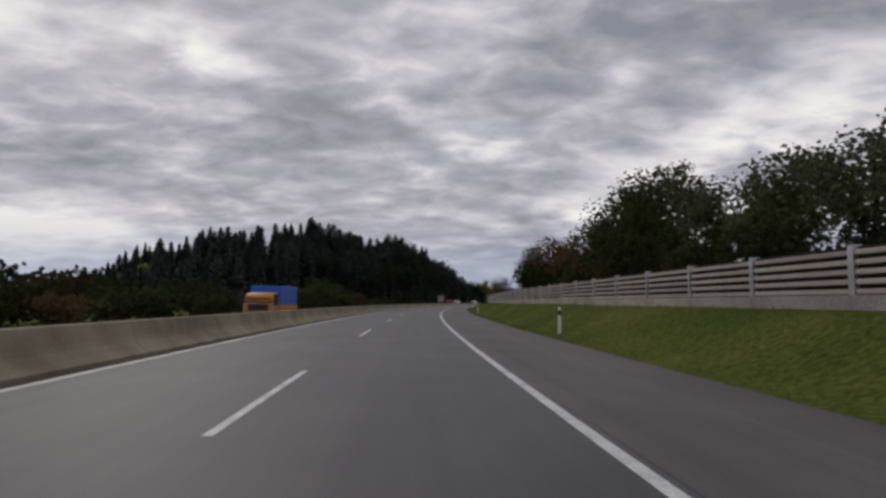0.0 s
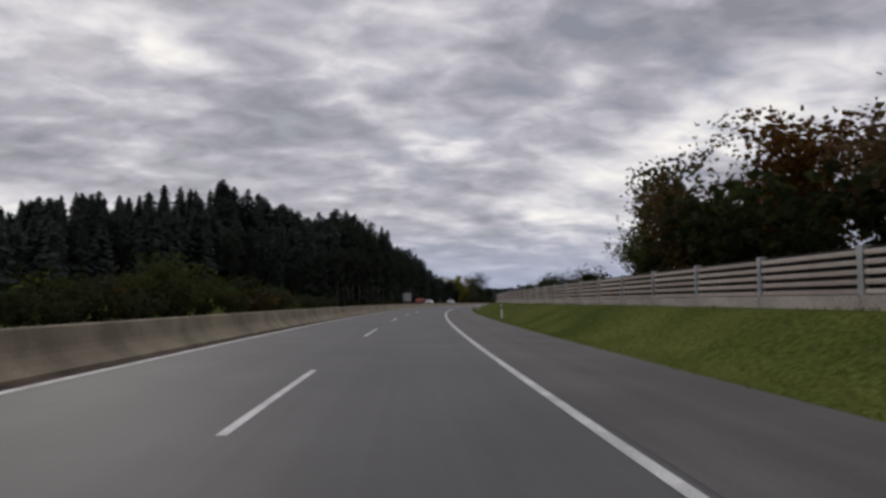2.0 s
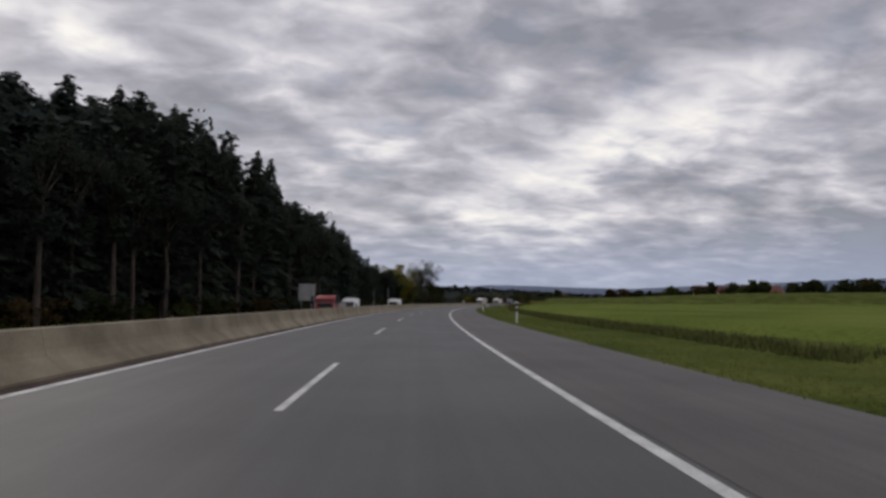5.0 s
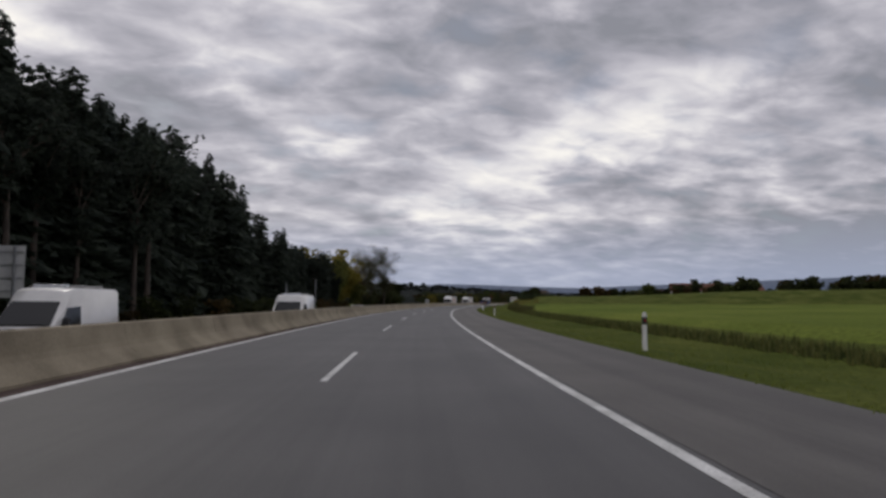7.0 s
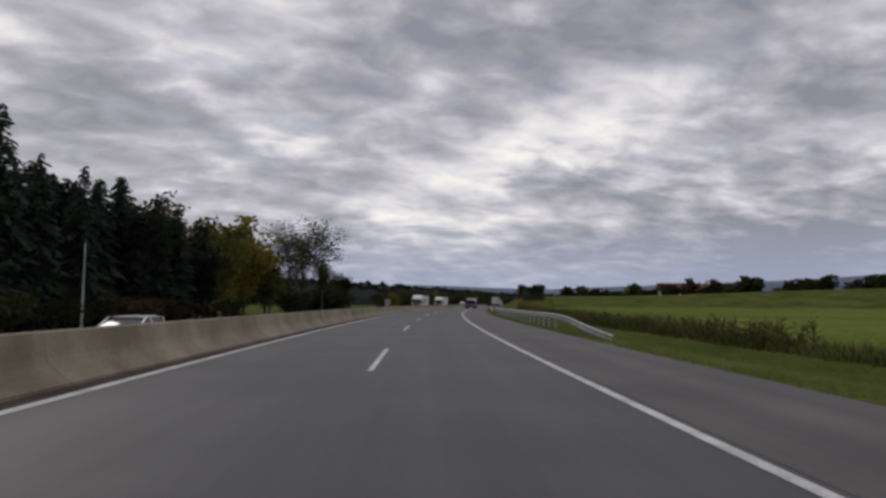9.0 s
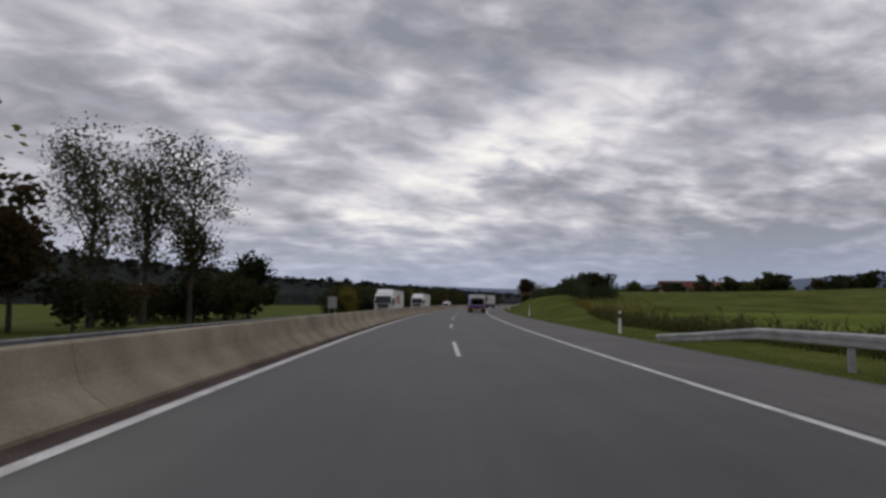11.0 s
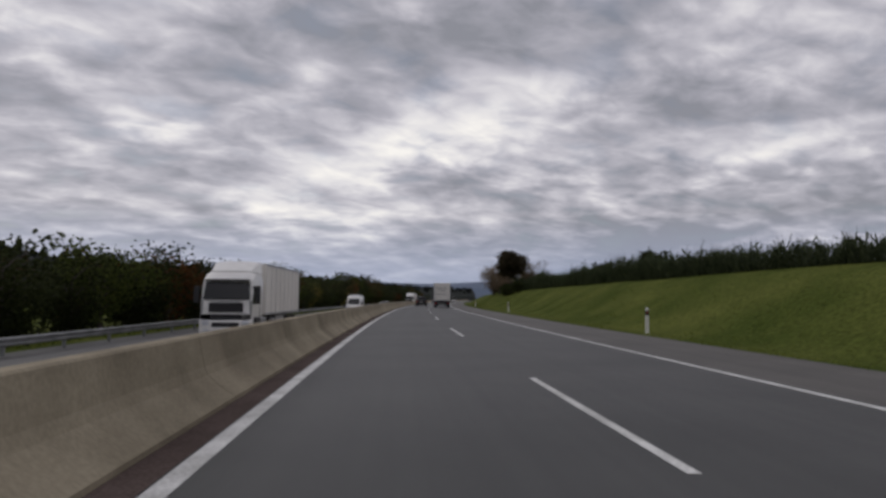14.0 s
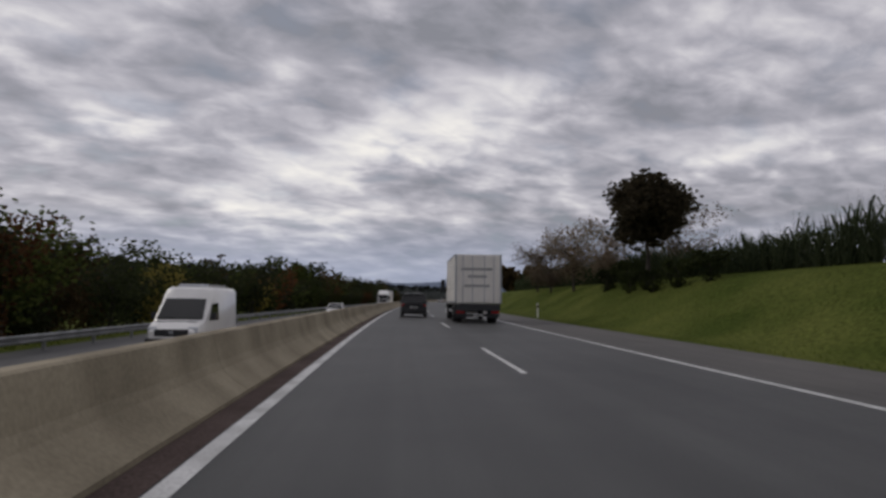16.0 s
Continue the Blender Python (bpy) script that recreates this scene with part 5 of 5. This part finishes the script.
def rear_doors(body, y, w, z0, z1):
    for x in (-1, 1):
        door = part("rear_door", boxed(min(x * 0.01, x * (w - 0.1)), y - 0.03, z0 + 0.08, max(x * 0.01, x * (w - 0.1)), y + 0.0, z1 - 0.10, bevel=0.01), TARP, body)
        for k in (0.28, 0.72):
            xx = x * (w - 0.1) * k
            part("lock_rod", boxed(xx - 0.02, y - 0.065, z0 + 0.02, xx + 0.02, y - 0.032, z1 - 0.06), STEEL, door)
    for i, (z, k) in enumerate(((0.70, 0.75), (0.55, 0.45), (0.36, 0.6))):
        zz = z0 + (z1 - z0) * z
        part("lettering_bar", boxed(-w * k, y - 0.036, zz - 0.07, w * k * 0.8, y - 0.031, zz + 0.07), GREY_BODY, body)


def box_lorry(label):
    """The white box lorry ahead: tail at y = 0."""
    thing = tagged(new("box_lorry"), label, "lorry")
    body = box_body(thing, 0.0, 7.2, 1.27, 1.05, 3.72, TARP)
    rear_doors(body, 0.0, 1.27, 1.05, 3.72)
    part("chassis", boxed(-0.45, 0.2, 0.72, 0.45, 8.2, 1.02, bevel=0.02), DARK_STEEL, thing)
    part("tail_lift", boxed(-1.2, -0.04, 0.66, 1.2, 0.06, 1.04, bevel=0.02), DARK_STEEL, thing)
    rear_gear(thing, 0.1, 1.2, 0.42, False)
    for x in (-1, 1):
        wheel(thing, x * 1.0, 1.9, 0.48, 0.5)
        part("side_guard", boxed(x * 1.2 - 0.02, 2.7, 0.55, x * 1.2 + 0.02, 5.6, 0.70, bevel=0.01), STEEL, thing)
    cab(thing, WHITE, 7.3, 2.95, 1.9, 2.4, False)
    return thing


def artic(label, logo=True, group="white articulated lorries", back=3.6):
    """An articulated lorry: trailer's tail at y = 0."""
    thing = tagged(new("articulated_lorry"), label, "lorry", group)
    body = box_body(thing, back, 13.4, 1.27, 1.15, 3.85, TARP, "trailer_body")
    rear_doors(body, back, 1.27, 1.15, 3.85)
    part("trailer_chassis", boxed(-0.5, back + 0.1, 0.85, 0.5, 13.2, 1.14, bevel=0.02), DARK_STEEL, thing)
    if logo:
        for x in (-1, 1):
            for i, (y, h) in enumerate(((8.6, 1.1), (10.0, 1.2), (11.4, 1.1))):
                part("red_lettering_shape", boxed(x * 1.274 - 0.006, y - 0.5, 2.5 - h / 2, x * 1.274 + 0.006, y + 0.5, 2.5 + h / 2, bevel=0.004), RED, body)
    rear_gear(thing, back + 0.05, 1.2, 0.5, False)
    for x in (-1, 1):
        for y in (back + 1.4, back + 2.7, back + 4.0):
            wheel(thing, x * 1.05, y, 0.50, 0.38)
        wheel(thing, x * 1.0, 12.3, 0.50, 0.5)
        part("side_skirt", boxed(x * 1.22 - 0.02, back + 4.9, 0.55, x * 1.22 + 0.02, 10.6, 1.05, bevel=0.01), GREY_BODY, thing)
        part("fuel_tank", boxed(x * 0.98 - 0.25, 12.95, 0.5, x * 0.98 + 0.25, 14.0, 1.05, bevel=0.08), STEEL, thing)
    part("tractor_chassis", boxed(-0.42, 11.4, 0.62, 0.42, 16.0, 0.84, bevel=0.02), DARK_STEEL, thing)
    cab(thing, WHITE, 14.0, 3.35, 2.25, 2.5, True)
    return thing


def flatbed_lorry(label):
    """The blue dropside lorry with its load: tail at y = 0, low bed."""
    thing = tagged(new("flatbed_lorry"), label, "lorry")
    w, L, z0, z1 = 1.24, 7.1, 1.02, 1.56      # half width, bed length, bed top, top of the sides
    part("chassis", boxed(-0.45, 0.15, 0.62, 0.45, 9.0, 0.84, bevel=0.02), DARK_STEEL, thing)
    for y in (1.2, 3.3, 4.9, 6.4):
        part("cross_beam", boxed(-1.1, y - 0.05, 0.80, 1.1, y + 0.05, 0.90, bevel=0.01), DARK_STEEL, thing)
    bed = part("load_bed", boxed(-w, 0.0, z0 - 0.13, w, L, z0, bevel=0.015), BLUE, thing)
    for i in range(9):
        x = -w + 0.06 + i * (2 * w - 0.12) / 9
        part("plank", boxed(x + 0.006, 0.04, z0 + 0.004, x + (2 * w - 0.12) / 9 - 0.006, L - 0.04, z0 + 0.024), WOODEN, bed)
    part("bed_edge", boxed(-w, -0.035, z0 - 0.03, w, -0.003, z0 + 0.05, bevel=0.008), PALE_WOOD, bed, "worn pale wooden rear edge")
    part("red_strip", boxed(-w, -0.04, z0 - 0.085, w, -0.004, z0 - 0.035), LAMP_RED, bed)
    part("edge_beam", boxed(-w, -0.025, z0 - 0.24, w, 0.05, z0 - 0.095, bevel=0.01), BLUE, bed)
    for x in (-1, 1):
        runs = ((0.04, 2.40), (2.48, 4.74), (4.82, L))
        for k, (y0, y1) in enumerate(runs):
            grey = x > 0 and k == 0
            side = part("dropside", boxed(x * w - 0.025, y0, z0, x * w + 0.025, y1, z1, bevel=0.02), GREY_BODY if grey else BLUE, bed, "pale grey rear side panel" if grey else "")
            part("top_rail", boxed(x * w - 0.036, y0, z1 - 0.05, x * w + 0.036, y1, z1 + 0.015, bevel=0.012), GREY_BODY if grey else BLUE, side)
            for z in (z0 + 0.17, z0 + 0.34):
                part("seam", boxed(x * w - 0.030, y0 + 0.02, z, x * w + 0.030, y1 - 0.02, z + 0.018), BLUE if not grey else GREY_BODY, side)
            for y in (y0 + 0.30, y1 - 0.30):
                part("latch", boxed(x * w - 0.045, y - 0.04, z0 - 0.03, x * w + 0.045, y + 0.04, z0 + 0.11, bevel=0.01), STEEL, side)
                part("hinge", boxed(x * w - 0.040, y + 0.10, z0 - 0.05, x * w + 0.040, y + 0.15, z0 + 0.03, bevel=0.008), WHITE, side)
        part("rub_rail", boxed(x * w - 0.045, 0.02, z0 - 0.10, x * w + 0.045, L - 0.02, z0 - 0.045, bevel=0.01), SCUFFED, bed, "scuffed pale blue rub rail")
        for y in (2.44, 4.78):
            part("stake", boxed(x * w - 0.042, y - 0.035, z0 - 0.1, x * w + 0.042, y + 0.035, z1 + 0.04, bevel=0.01), BLUE, bed)
        part("rear_stake", boxed(x * w - 0.05, -0.03, z0 - 0.1, x * w + 0.05, 0.035, z1 + 0.03, bevel=0.01), DARK_STEEL, bed)
    head = part("headboard", boxed(-w, L + 0.02, z0, w, L + 0.10, 2.58, bevel=0.015), WHITE, thing, "pale grey headboard behind the cab")
    for x in (-1, 1):
        part("headboard_post", boxed(x * w - 0.05, L - 0.03, z0 - 0.12, x * w + 0.05, L + 0.14, 2.74, bevel=0.015), BLUE if x < 0 else DARK_STEEL, head)
    part("headboard_rail", boxed(-w + 0.05, L - 0.01, 2.54, w - 0.05, L + 0.12, 2.60, bevel=0.01), GREY_BODY, head)
    for x in (-0.62, -0.25, 0.12):
        part("headboard_stake", boxed(x - 0.035, L - 0.10, z0 + 0.02, x + 0.035, L - 0.02, 2.36 - abs(x) * 0.3, bevel=0.01), RUST_STEEL, head)
    # scaffold tubes and ledgers on the bed, their ends to the rear
    r = random.Random(4)
    tv, tf = [], []
    tube(tv, tf, Vector((0, 0, 0)), Vector((0, 4.6, 0)), 0.038, 0.038, 8)
    tube(tv, tf, Vector((0, 0.25, 0)), Vector((0, 0.0, 0)), 0.028, 0.028, 8)
    steel, dark = (mesh_of("scaffold_tube", tv, tf, m, True) for m in (TUBE_STEEL, DARK_STEEL))
    for j in range(9):
        for i in range(19 - j // 3):
            if r.random() < 0.14:
                continue
            ob = part("scaffold_tube", dark if r.random() < 0.42 else steel, None, thing)
            ob.matrix_basis = pose(-0.86 + i * 0.094 + j * 0.015 + r.uniform(-0.015, 0.015), 0.55 + r.uniform(0, 0.8), z0 + 0.07 + j * 0.086 + r.uniform(-0.012, 0.012), 0, 0, r.uniform(-1.6, 1.6))
    for i in range(14):
        y, z = 0.9 + i * 0.38, z0 + 0.85 + r.uniform(-0.04, 0.05)
        tv, tf = [], []
        x0, x1 = r.uniform(-0.9, -0.3), r.uniform(0.3, 0.95)
        pts = [Vector((x0, y, z)), Vector((x0 + 0.1, y + 0.1, z + r.uniform(0.03, 0.14))), Vector((x1 - 0.1, y + 0.05, z + r.uniform(0.03, 0.14))), Vector((x1, y, z))]
        for p, q in zip(pts, pts[1:]):
            tube(tv, tf, p, q, 0.024, 0.024, 5)
        part("scaffold_frame", mesh_of("scaffold_frame", tv, tf, TUBE_STEEL if i % 2 else DARK_STEEL, True), None, thing)
    for y in (1.9, 4.3):
        part("load_strap", boxed(-0.95, y, z0 + 0.02, 0.98, y + 0.06, z0 + 0.90, bevel=0.01), DARK_STEEL, thing)
    rear_gear(thing, 0.08, 1.20, 0.36)
    for x in (-1, 1):
        wheel(thing, x * 0.98, 2.5, 0.44, 0.50)
        part("mudguard", boxed(x * 0.98 - 0.26, 1.98, 0.86, x * 0.98 + 0.26, 3.02, 0.89, bevel=0.01), PLASTIC, thing)
        for y0, y1 in ((0.62, 1.78), (3.25, 4.55)):
            chest = part("tool_box", boxed(x * 1.0 - 0.22, y0, 0.36, x * 1.0 + 0.22, y1, 0.85, bevel=0.02), SCUFFED_GREY, thing, "scuffed grey steel tool box")
            part("lid", boxed(x * 1.225 - 0.008, y0 + 0.05, 0.42, x * 1.225 + 0.008, y1 - 0.05, 0.80, bevel=0.006), SCUFFED_GREY, chest)
            part("lid_catch", boxed(x * 1.235 - 0.012, (y0 + y1) / 2 - 0.05, 0.56, x * 1.235 + 0.012, (y0 + y1) / 2 + 0.05, 0.64), STEEL, chest)
        part("side_guard", boxed(x * 1.18 - 0.02, 4.75, 0.46, x * 1.18 + 0.02, 6.5, 0.56, bevel=0.008), STEEL, thing)
        part("side_guard", boxed(x * 1.18 - 0.02, 4.75, 0.70, x * 1.18 + 0.02, 6.5, 0.80, bevel=0.008), STEEL, thing)
        part("air_tank", boxed(x * 0.75 - 0.15, 5.2, 0.45, x * 0.75 + 0.15, 6.2, 0.76, bevel=0.1), DARK_STEEL, thing)
    before = set(thing.children)
    cab(thing, BLUE, L + 0.2, 2.85, 1.9, 2.4, False)
    # a low cab: everything above the bumper is squashed a little
    for ob in [c for c in thing.children_recursive if c not in before and c.parent not in before]:
        if not ob.name.startswith(("wheel", "rim", "hub")):
            for v in ob.data.vertices:
                v.co.z = v.co.z if v.co.z < 0.8 else 0.8 + (v.co.z - 0.8) * 0.86
    return thing


def container_lorry(label):
    """A lorry with a blue box over an orange bed: tail at y = 0."""
    thing = tagged(new("container_lorry"), label, "lorry")
    part("chassis", boxed(-0.45, 0.1, 0.75, 0.45, 8.0, 1.05, bevel=0.02), DARK_STEEL, thing)
    part("bed", boxed(-1.25, 0.0, 1.05, 1.25, 6.4, 1.75, bevel=0.03), ORANGE, thing)
    box_ = part("container", boxed(-1.22, 0.1, 1.76, 1.22, 6.2, 3.3, bevel=0.03), BLUE, thing)
    for i in range(12):
        y = 0.4 + i * 0.5
        for x in (-1, 1):
            part("corrugation", boxed(x * 1.22 - 0.02, y, 1.86, x * 1.22 + 0.03, y + 0.22, 3.2, bevel=0.01), BLUE, box_)
    rear_gear(thing, 0.1, 1.2, 0.45, False)
    for x in (-1, 1):
        wheel(thing, x * 1.0, 1.6, 0.48, 0.5)
    cab(thing, ORANGE, 6.5, 2.75, 1.9, 2.4, False)
    return thing


def red_lorry(label):
    thing = tagged(new("tipper_lorry"), label, "lorry")
    part("chassis", boxed(-0.45, 0.1, 0.75, 0.45, 7.0, 1.05, bevel=0.02), DARK_STEEL, thing)
    part("load_bed", boxed(-1.2, 0.0, 1.05, 1.2, 5.0, 1.9, bevel=0.03), GREY_BODY, thing)
    for i in range(6):
        for x in (-1, 1):
            part("bed_rib", boxed(x * 1.2 - 0.02, 0.3 + i * 0.85, 1.1, x * 1.2 + 0.05, 0.4 + i * 0.85, 1.88, bevel=0.01), GREY_BODY, thing)
    rear_gear(thing, 0.1, 1.15, 0.45, False)
    for x in (-1, 1):
        wheel(thing, x * 1.0, 1.4, 0.48, 0.5)
    cab(thing, RED, 5.1, 2.7, 1.9, 2.4, False)
    return thing


LANE_NEAR, LANE_FAR = -7.0, -10.6      # lanes of the oncoming carriageway
flatbed_lorry("blue dropside lorry carrying scaffold tubes in the slow lane").matrix_basis = WP(476.5, 2.32)
box_lorry("white box lorry driving in the slow lane").matrix_basis = WP(588.5, 1.95)
car(BLACK_PAINT, "black estate car driving in the fast lane").matrix_basis = WP(598.3, -1.45)
car(SILVER, "silver car far ahead on the motorway", 4.4, 1.8, 1.5, False).matrix_basis = WP(690, -1.7)
car(WHITE, "white car far ahead on the motorway", 4.4, 1.8, 1.5, False).matrix_basis = WP(760, 1.9)
lorry_1 = artic("white articulated lorry with red lettering coming the other way")
lorry_1.matrix_basis = WP(477.0 + 16.3, LANE_FAR, Z2, 180)
artic("plain white articulated lorry coming the other way", False).matrix_basis = WP(519.8 + 16.3, LANE_FAR, Z2, 180)
artic("white articulated lorry far down the oncoming carriageway", False).matrix_basis = WP(720, LANE_FAR, Z2, 180)
first_van = van("white high-roofed delivery van coming the other way")
first_van.matrix_basis = WP(577.0 + 5.2, LANE_FAR + 0.3, Z2, 180)
copy_thing(first_van, WP(288.5 + 5.2, LANE_NEAR, Z2, 180))
copy_thing(first_van, WP(267.6 + 5.2, LANE_FAR, Z2, 180))
car(WHITE, "white hatchback coming the other way", 4.2, 1.78, 1.46, False).matrix_basis = WP(632, LANE_FAR, Z2, 180)
car(SILVER, "silver car coming the other way", 4.4, 1.8, 1.46, False).matrix_basis = WP(655, LANE_NEAR, Z2, 180)
car(WHITE, "white saloon coming the other way", 4.5, 1.8, 1.45, False).matrix_basis = WP(346, LANE_FAR, Z2, 180)
red_lorry("red tipper lorry coming the other way").matrix_basis = WP(251 + 7, LANE_FAR + 0.5, Z2, 180)
container_lorry("lorry with a blue container over an orange bed").matrix_basis = WP(52 + 8, LANE_FAR, Z2, 180)

# ---- houses and distance ----


def house(s, off, wide, deep, eaves, ridge, turn, label):
    thing = tagged(new("house"), label, "house", "farmhouses among the fields")
    bm = bmesh.new()
    x, y = wide / 2, deep / 2
    vs = [bm.verts.new(p) for p in ((-x, -y, -1), (x, -y, -1), (x, y, -1), (-x, y, -1), (-x, -y, eaves), (x, -y, eaves), (x, y, eaves), (-x, y, eaves), (-x, 0, ridge - 0.2), (x, 0, ridge - 0.2))]
    for f in ((0, 1, 5, 4), (2, 3, 7, 6), (1, 2, 6, 9, 5), (3, 0, 4, 8, 7)):
        bm.faces.new([vs[i] for i in f])
    part("wall", bm, PLASTER, thing)
    k = 0.6
    sl = (ridge - eaves) / y
    rv = [(-x - k, -y - k, eaves - k * sl), (x + k, -y - k, eaves - k * sl), (x + k, 0, ridge), (-x - k, 0, ridge), (-x - k, y + k, eaves - k * sl), (x + k, y + k, eaves - k * sl)]
    rv += [(a, b, c - 0.25) for a, b, c in rv]
    roof = part("roof", mesh_of("roof", [Vector(p) for p in rv], [(0, 1, 2, 3), (3, 2, 5, 4), (7, 6, 9, 8), (8, 9, 10, 11), (0, 6, 7, 1), (4, 5, 11, 10), (0, 3, 9, 6), (3, 4, 10, 9), (1, 7, 8, 2), (2, 8, 11, 5)], ROOF_TILE), None, thing)
    part("chimney", boxed(x * 0.3, -0.4, ridge - 0.8, x * 0.3 + 0.8, 0.4, ridge + 0.9, bevel=0.03), PLASTER, roof)
    for fx in (-0.6, -0.2, 0.2, 0.6):
        for z in ((1.0,) if eaves < 4.5 else (1.0, 3.7)):
            win = part("window", boxed(fx * x - 0.55, -y - 0.04, z, fx * x + 0.55, -y + 0.05, z + 1.3), WHITE, thing)
            part("pane", boxed(fx * x - 0.45, -y - 0.06, z + 0.1, fx * x + 0.45, -y - 0.03, z + 1.2), GLASS, win)
    thing.matrix_basis = WP(s, off, ground_z(s, off), turn)


for s, o, wd, dp, e, r, t in ((880, 104, 22, 11, 5.2, 9.5, 5), (905, 130, 16, 10, 5.5, 9.5, -20), (868, 140, 14, 9, 3.6, 7.0, 12), (930, 160, 18, 10, 5.5, 10, 30), (900, 85, 12, 8, 3.2, 6.0, 8), (820, 330, 16, 10, 5.5, 9.5, 15), (840, 370, 14, 9, 5.0, 8.6, -10), (800, 300, 12, 8, 3.5, 6.5, 0)):
    house(s, o, wd * 1.25, dp * 1.25, e * 1.3, r * 1.35, t, "rendered farmhouse with a red tiled roof among trees")
house(612, -130, 13, 9, 4.0, 7.5, 60, "pale farmhouse with a red roof in the fields")


def ridge_mesh(name, pts, mat, label, seed, rough, deep):
    """A long wooded or bare rise: crest heights over a line in the world, with an uneven top."""
    n = 220
    verts, faces = [], []
    tt = np.linspace(0, 1, n)
    xs = np.interp(tt, np.linspace(0, 1, len(pts)), [p[0] for p in pts])
    ys = np.interp(tt, np.linspace(0, 1, len(pts)), [p[1] for p in pts])
    zs = np.interp(tt, np.linspace(0, 1, len(pts)), [p[2] for p in pts])
    for i in range(n):
        d = Vector((xs[i], ys[i], 0)).normalized()
        z = zs[i] * (1 + 0.12 * noise.noise((i * 0.045, seed, 0))) + rough * (noise.noise((i * 0.9, seed, 1)) + 0.6 * noise.noise((i * 2.3, seed, 4)))
        for k, (f, zz) in enumerate(((-1.0, -6), (-0.8, z * 0.45 - 2), (-0.35, z * 0.84), (0, z), (0.6, z * 0.7), (1.0, -6))):
            j = rough * 0.8 * noise.noise((i * 1.3, k * 3.1, seed)) if 0 < k < 5 else 0
            verts.append(Vector((xs[i], ys[i], 0)) + d * deep * f + Vector((0, 0, zz + j)))
    for i in range(n - 1):
        for k in range(5):
            a = i * 6 + k
            faces.append((a, a + 1, a + 7, a + 6))
    if rough >= 1.2:
        # crowns standing out of the canopy
        r = random.Random(seed)
        for _ in range(1700):
            i = r.uniform(0, n - 2)
            k, q = int(i), r.uniform(1.6, 4.0)
            a = verts[k * 6 + int(q)].lerp(verts[k * 6 + int(q) + 1], q - int(q))
            b = verts[k * 6 + 6 + int(q)].lerp(verts[k * 6 + 7 + int(q)], q - int(q))
            card(verts, faces, a.lerp(b, i - k) + Vector((0, 0, r.uniform(0.2, 1.2))), r.uniform(1.3, 2.6), r)
    return tagged(new(name, mesh_of(name, verts, faces, mat, rough < 1)), label, "hill" if rough < 1.2 else "wood", kind="stuff" if rough >= 1.2 else "structure")


def wp(s, off, z):
    p = W(s, off)
    return (p.x, p.y, z)


ridge_mesh("far_wood", [wp(430, -330, 22), wp(520, -260, 25), wp(620, -210, 23), wp(740, -170, 18), wp(900, -120, 15), wp(1100, -70, 12), wp(1400, -20, 14)], FAR_WOOD, "dark wooded rise beyond the fields", 3, 1.6, 40)
ridge_mesh("far_wood", [wp(1500, 60, 24), wp(1400, 160, 22), wp(1300, 330, 20), wp(1150, 520, 22), wp(950, 700, 20), wp(700, 800, 20)], FAR_WOOD, "dark line of woods on the far side of the fields", 5, 1.6, 35)
# far hills whose blue haze is painted into their colour
ridge_mesh("backdrop", [(-1500, 3400, 30), (-600, 3600, 50), (300, 3700, 60), (1000, 3500, 85), (1700, 3200, 75), (2200, 2700, 100), (2700, 2000, 135), (3000, 1200, 130)], FAR_HILL, "distant hills on the horizon, blue haze in their colour", 8, 0.9, 500)
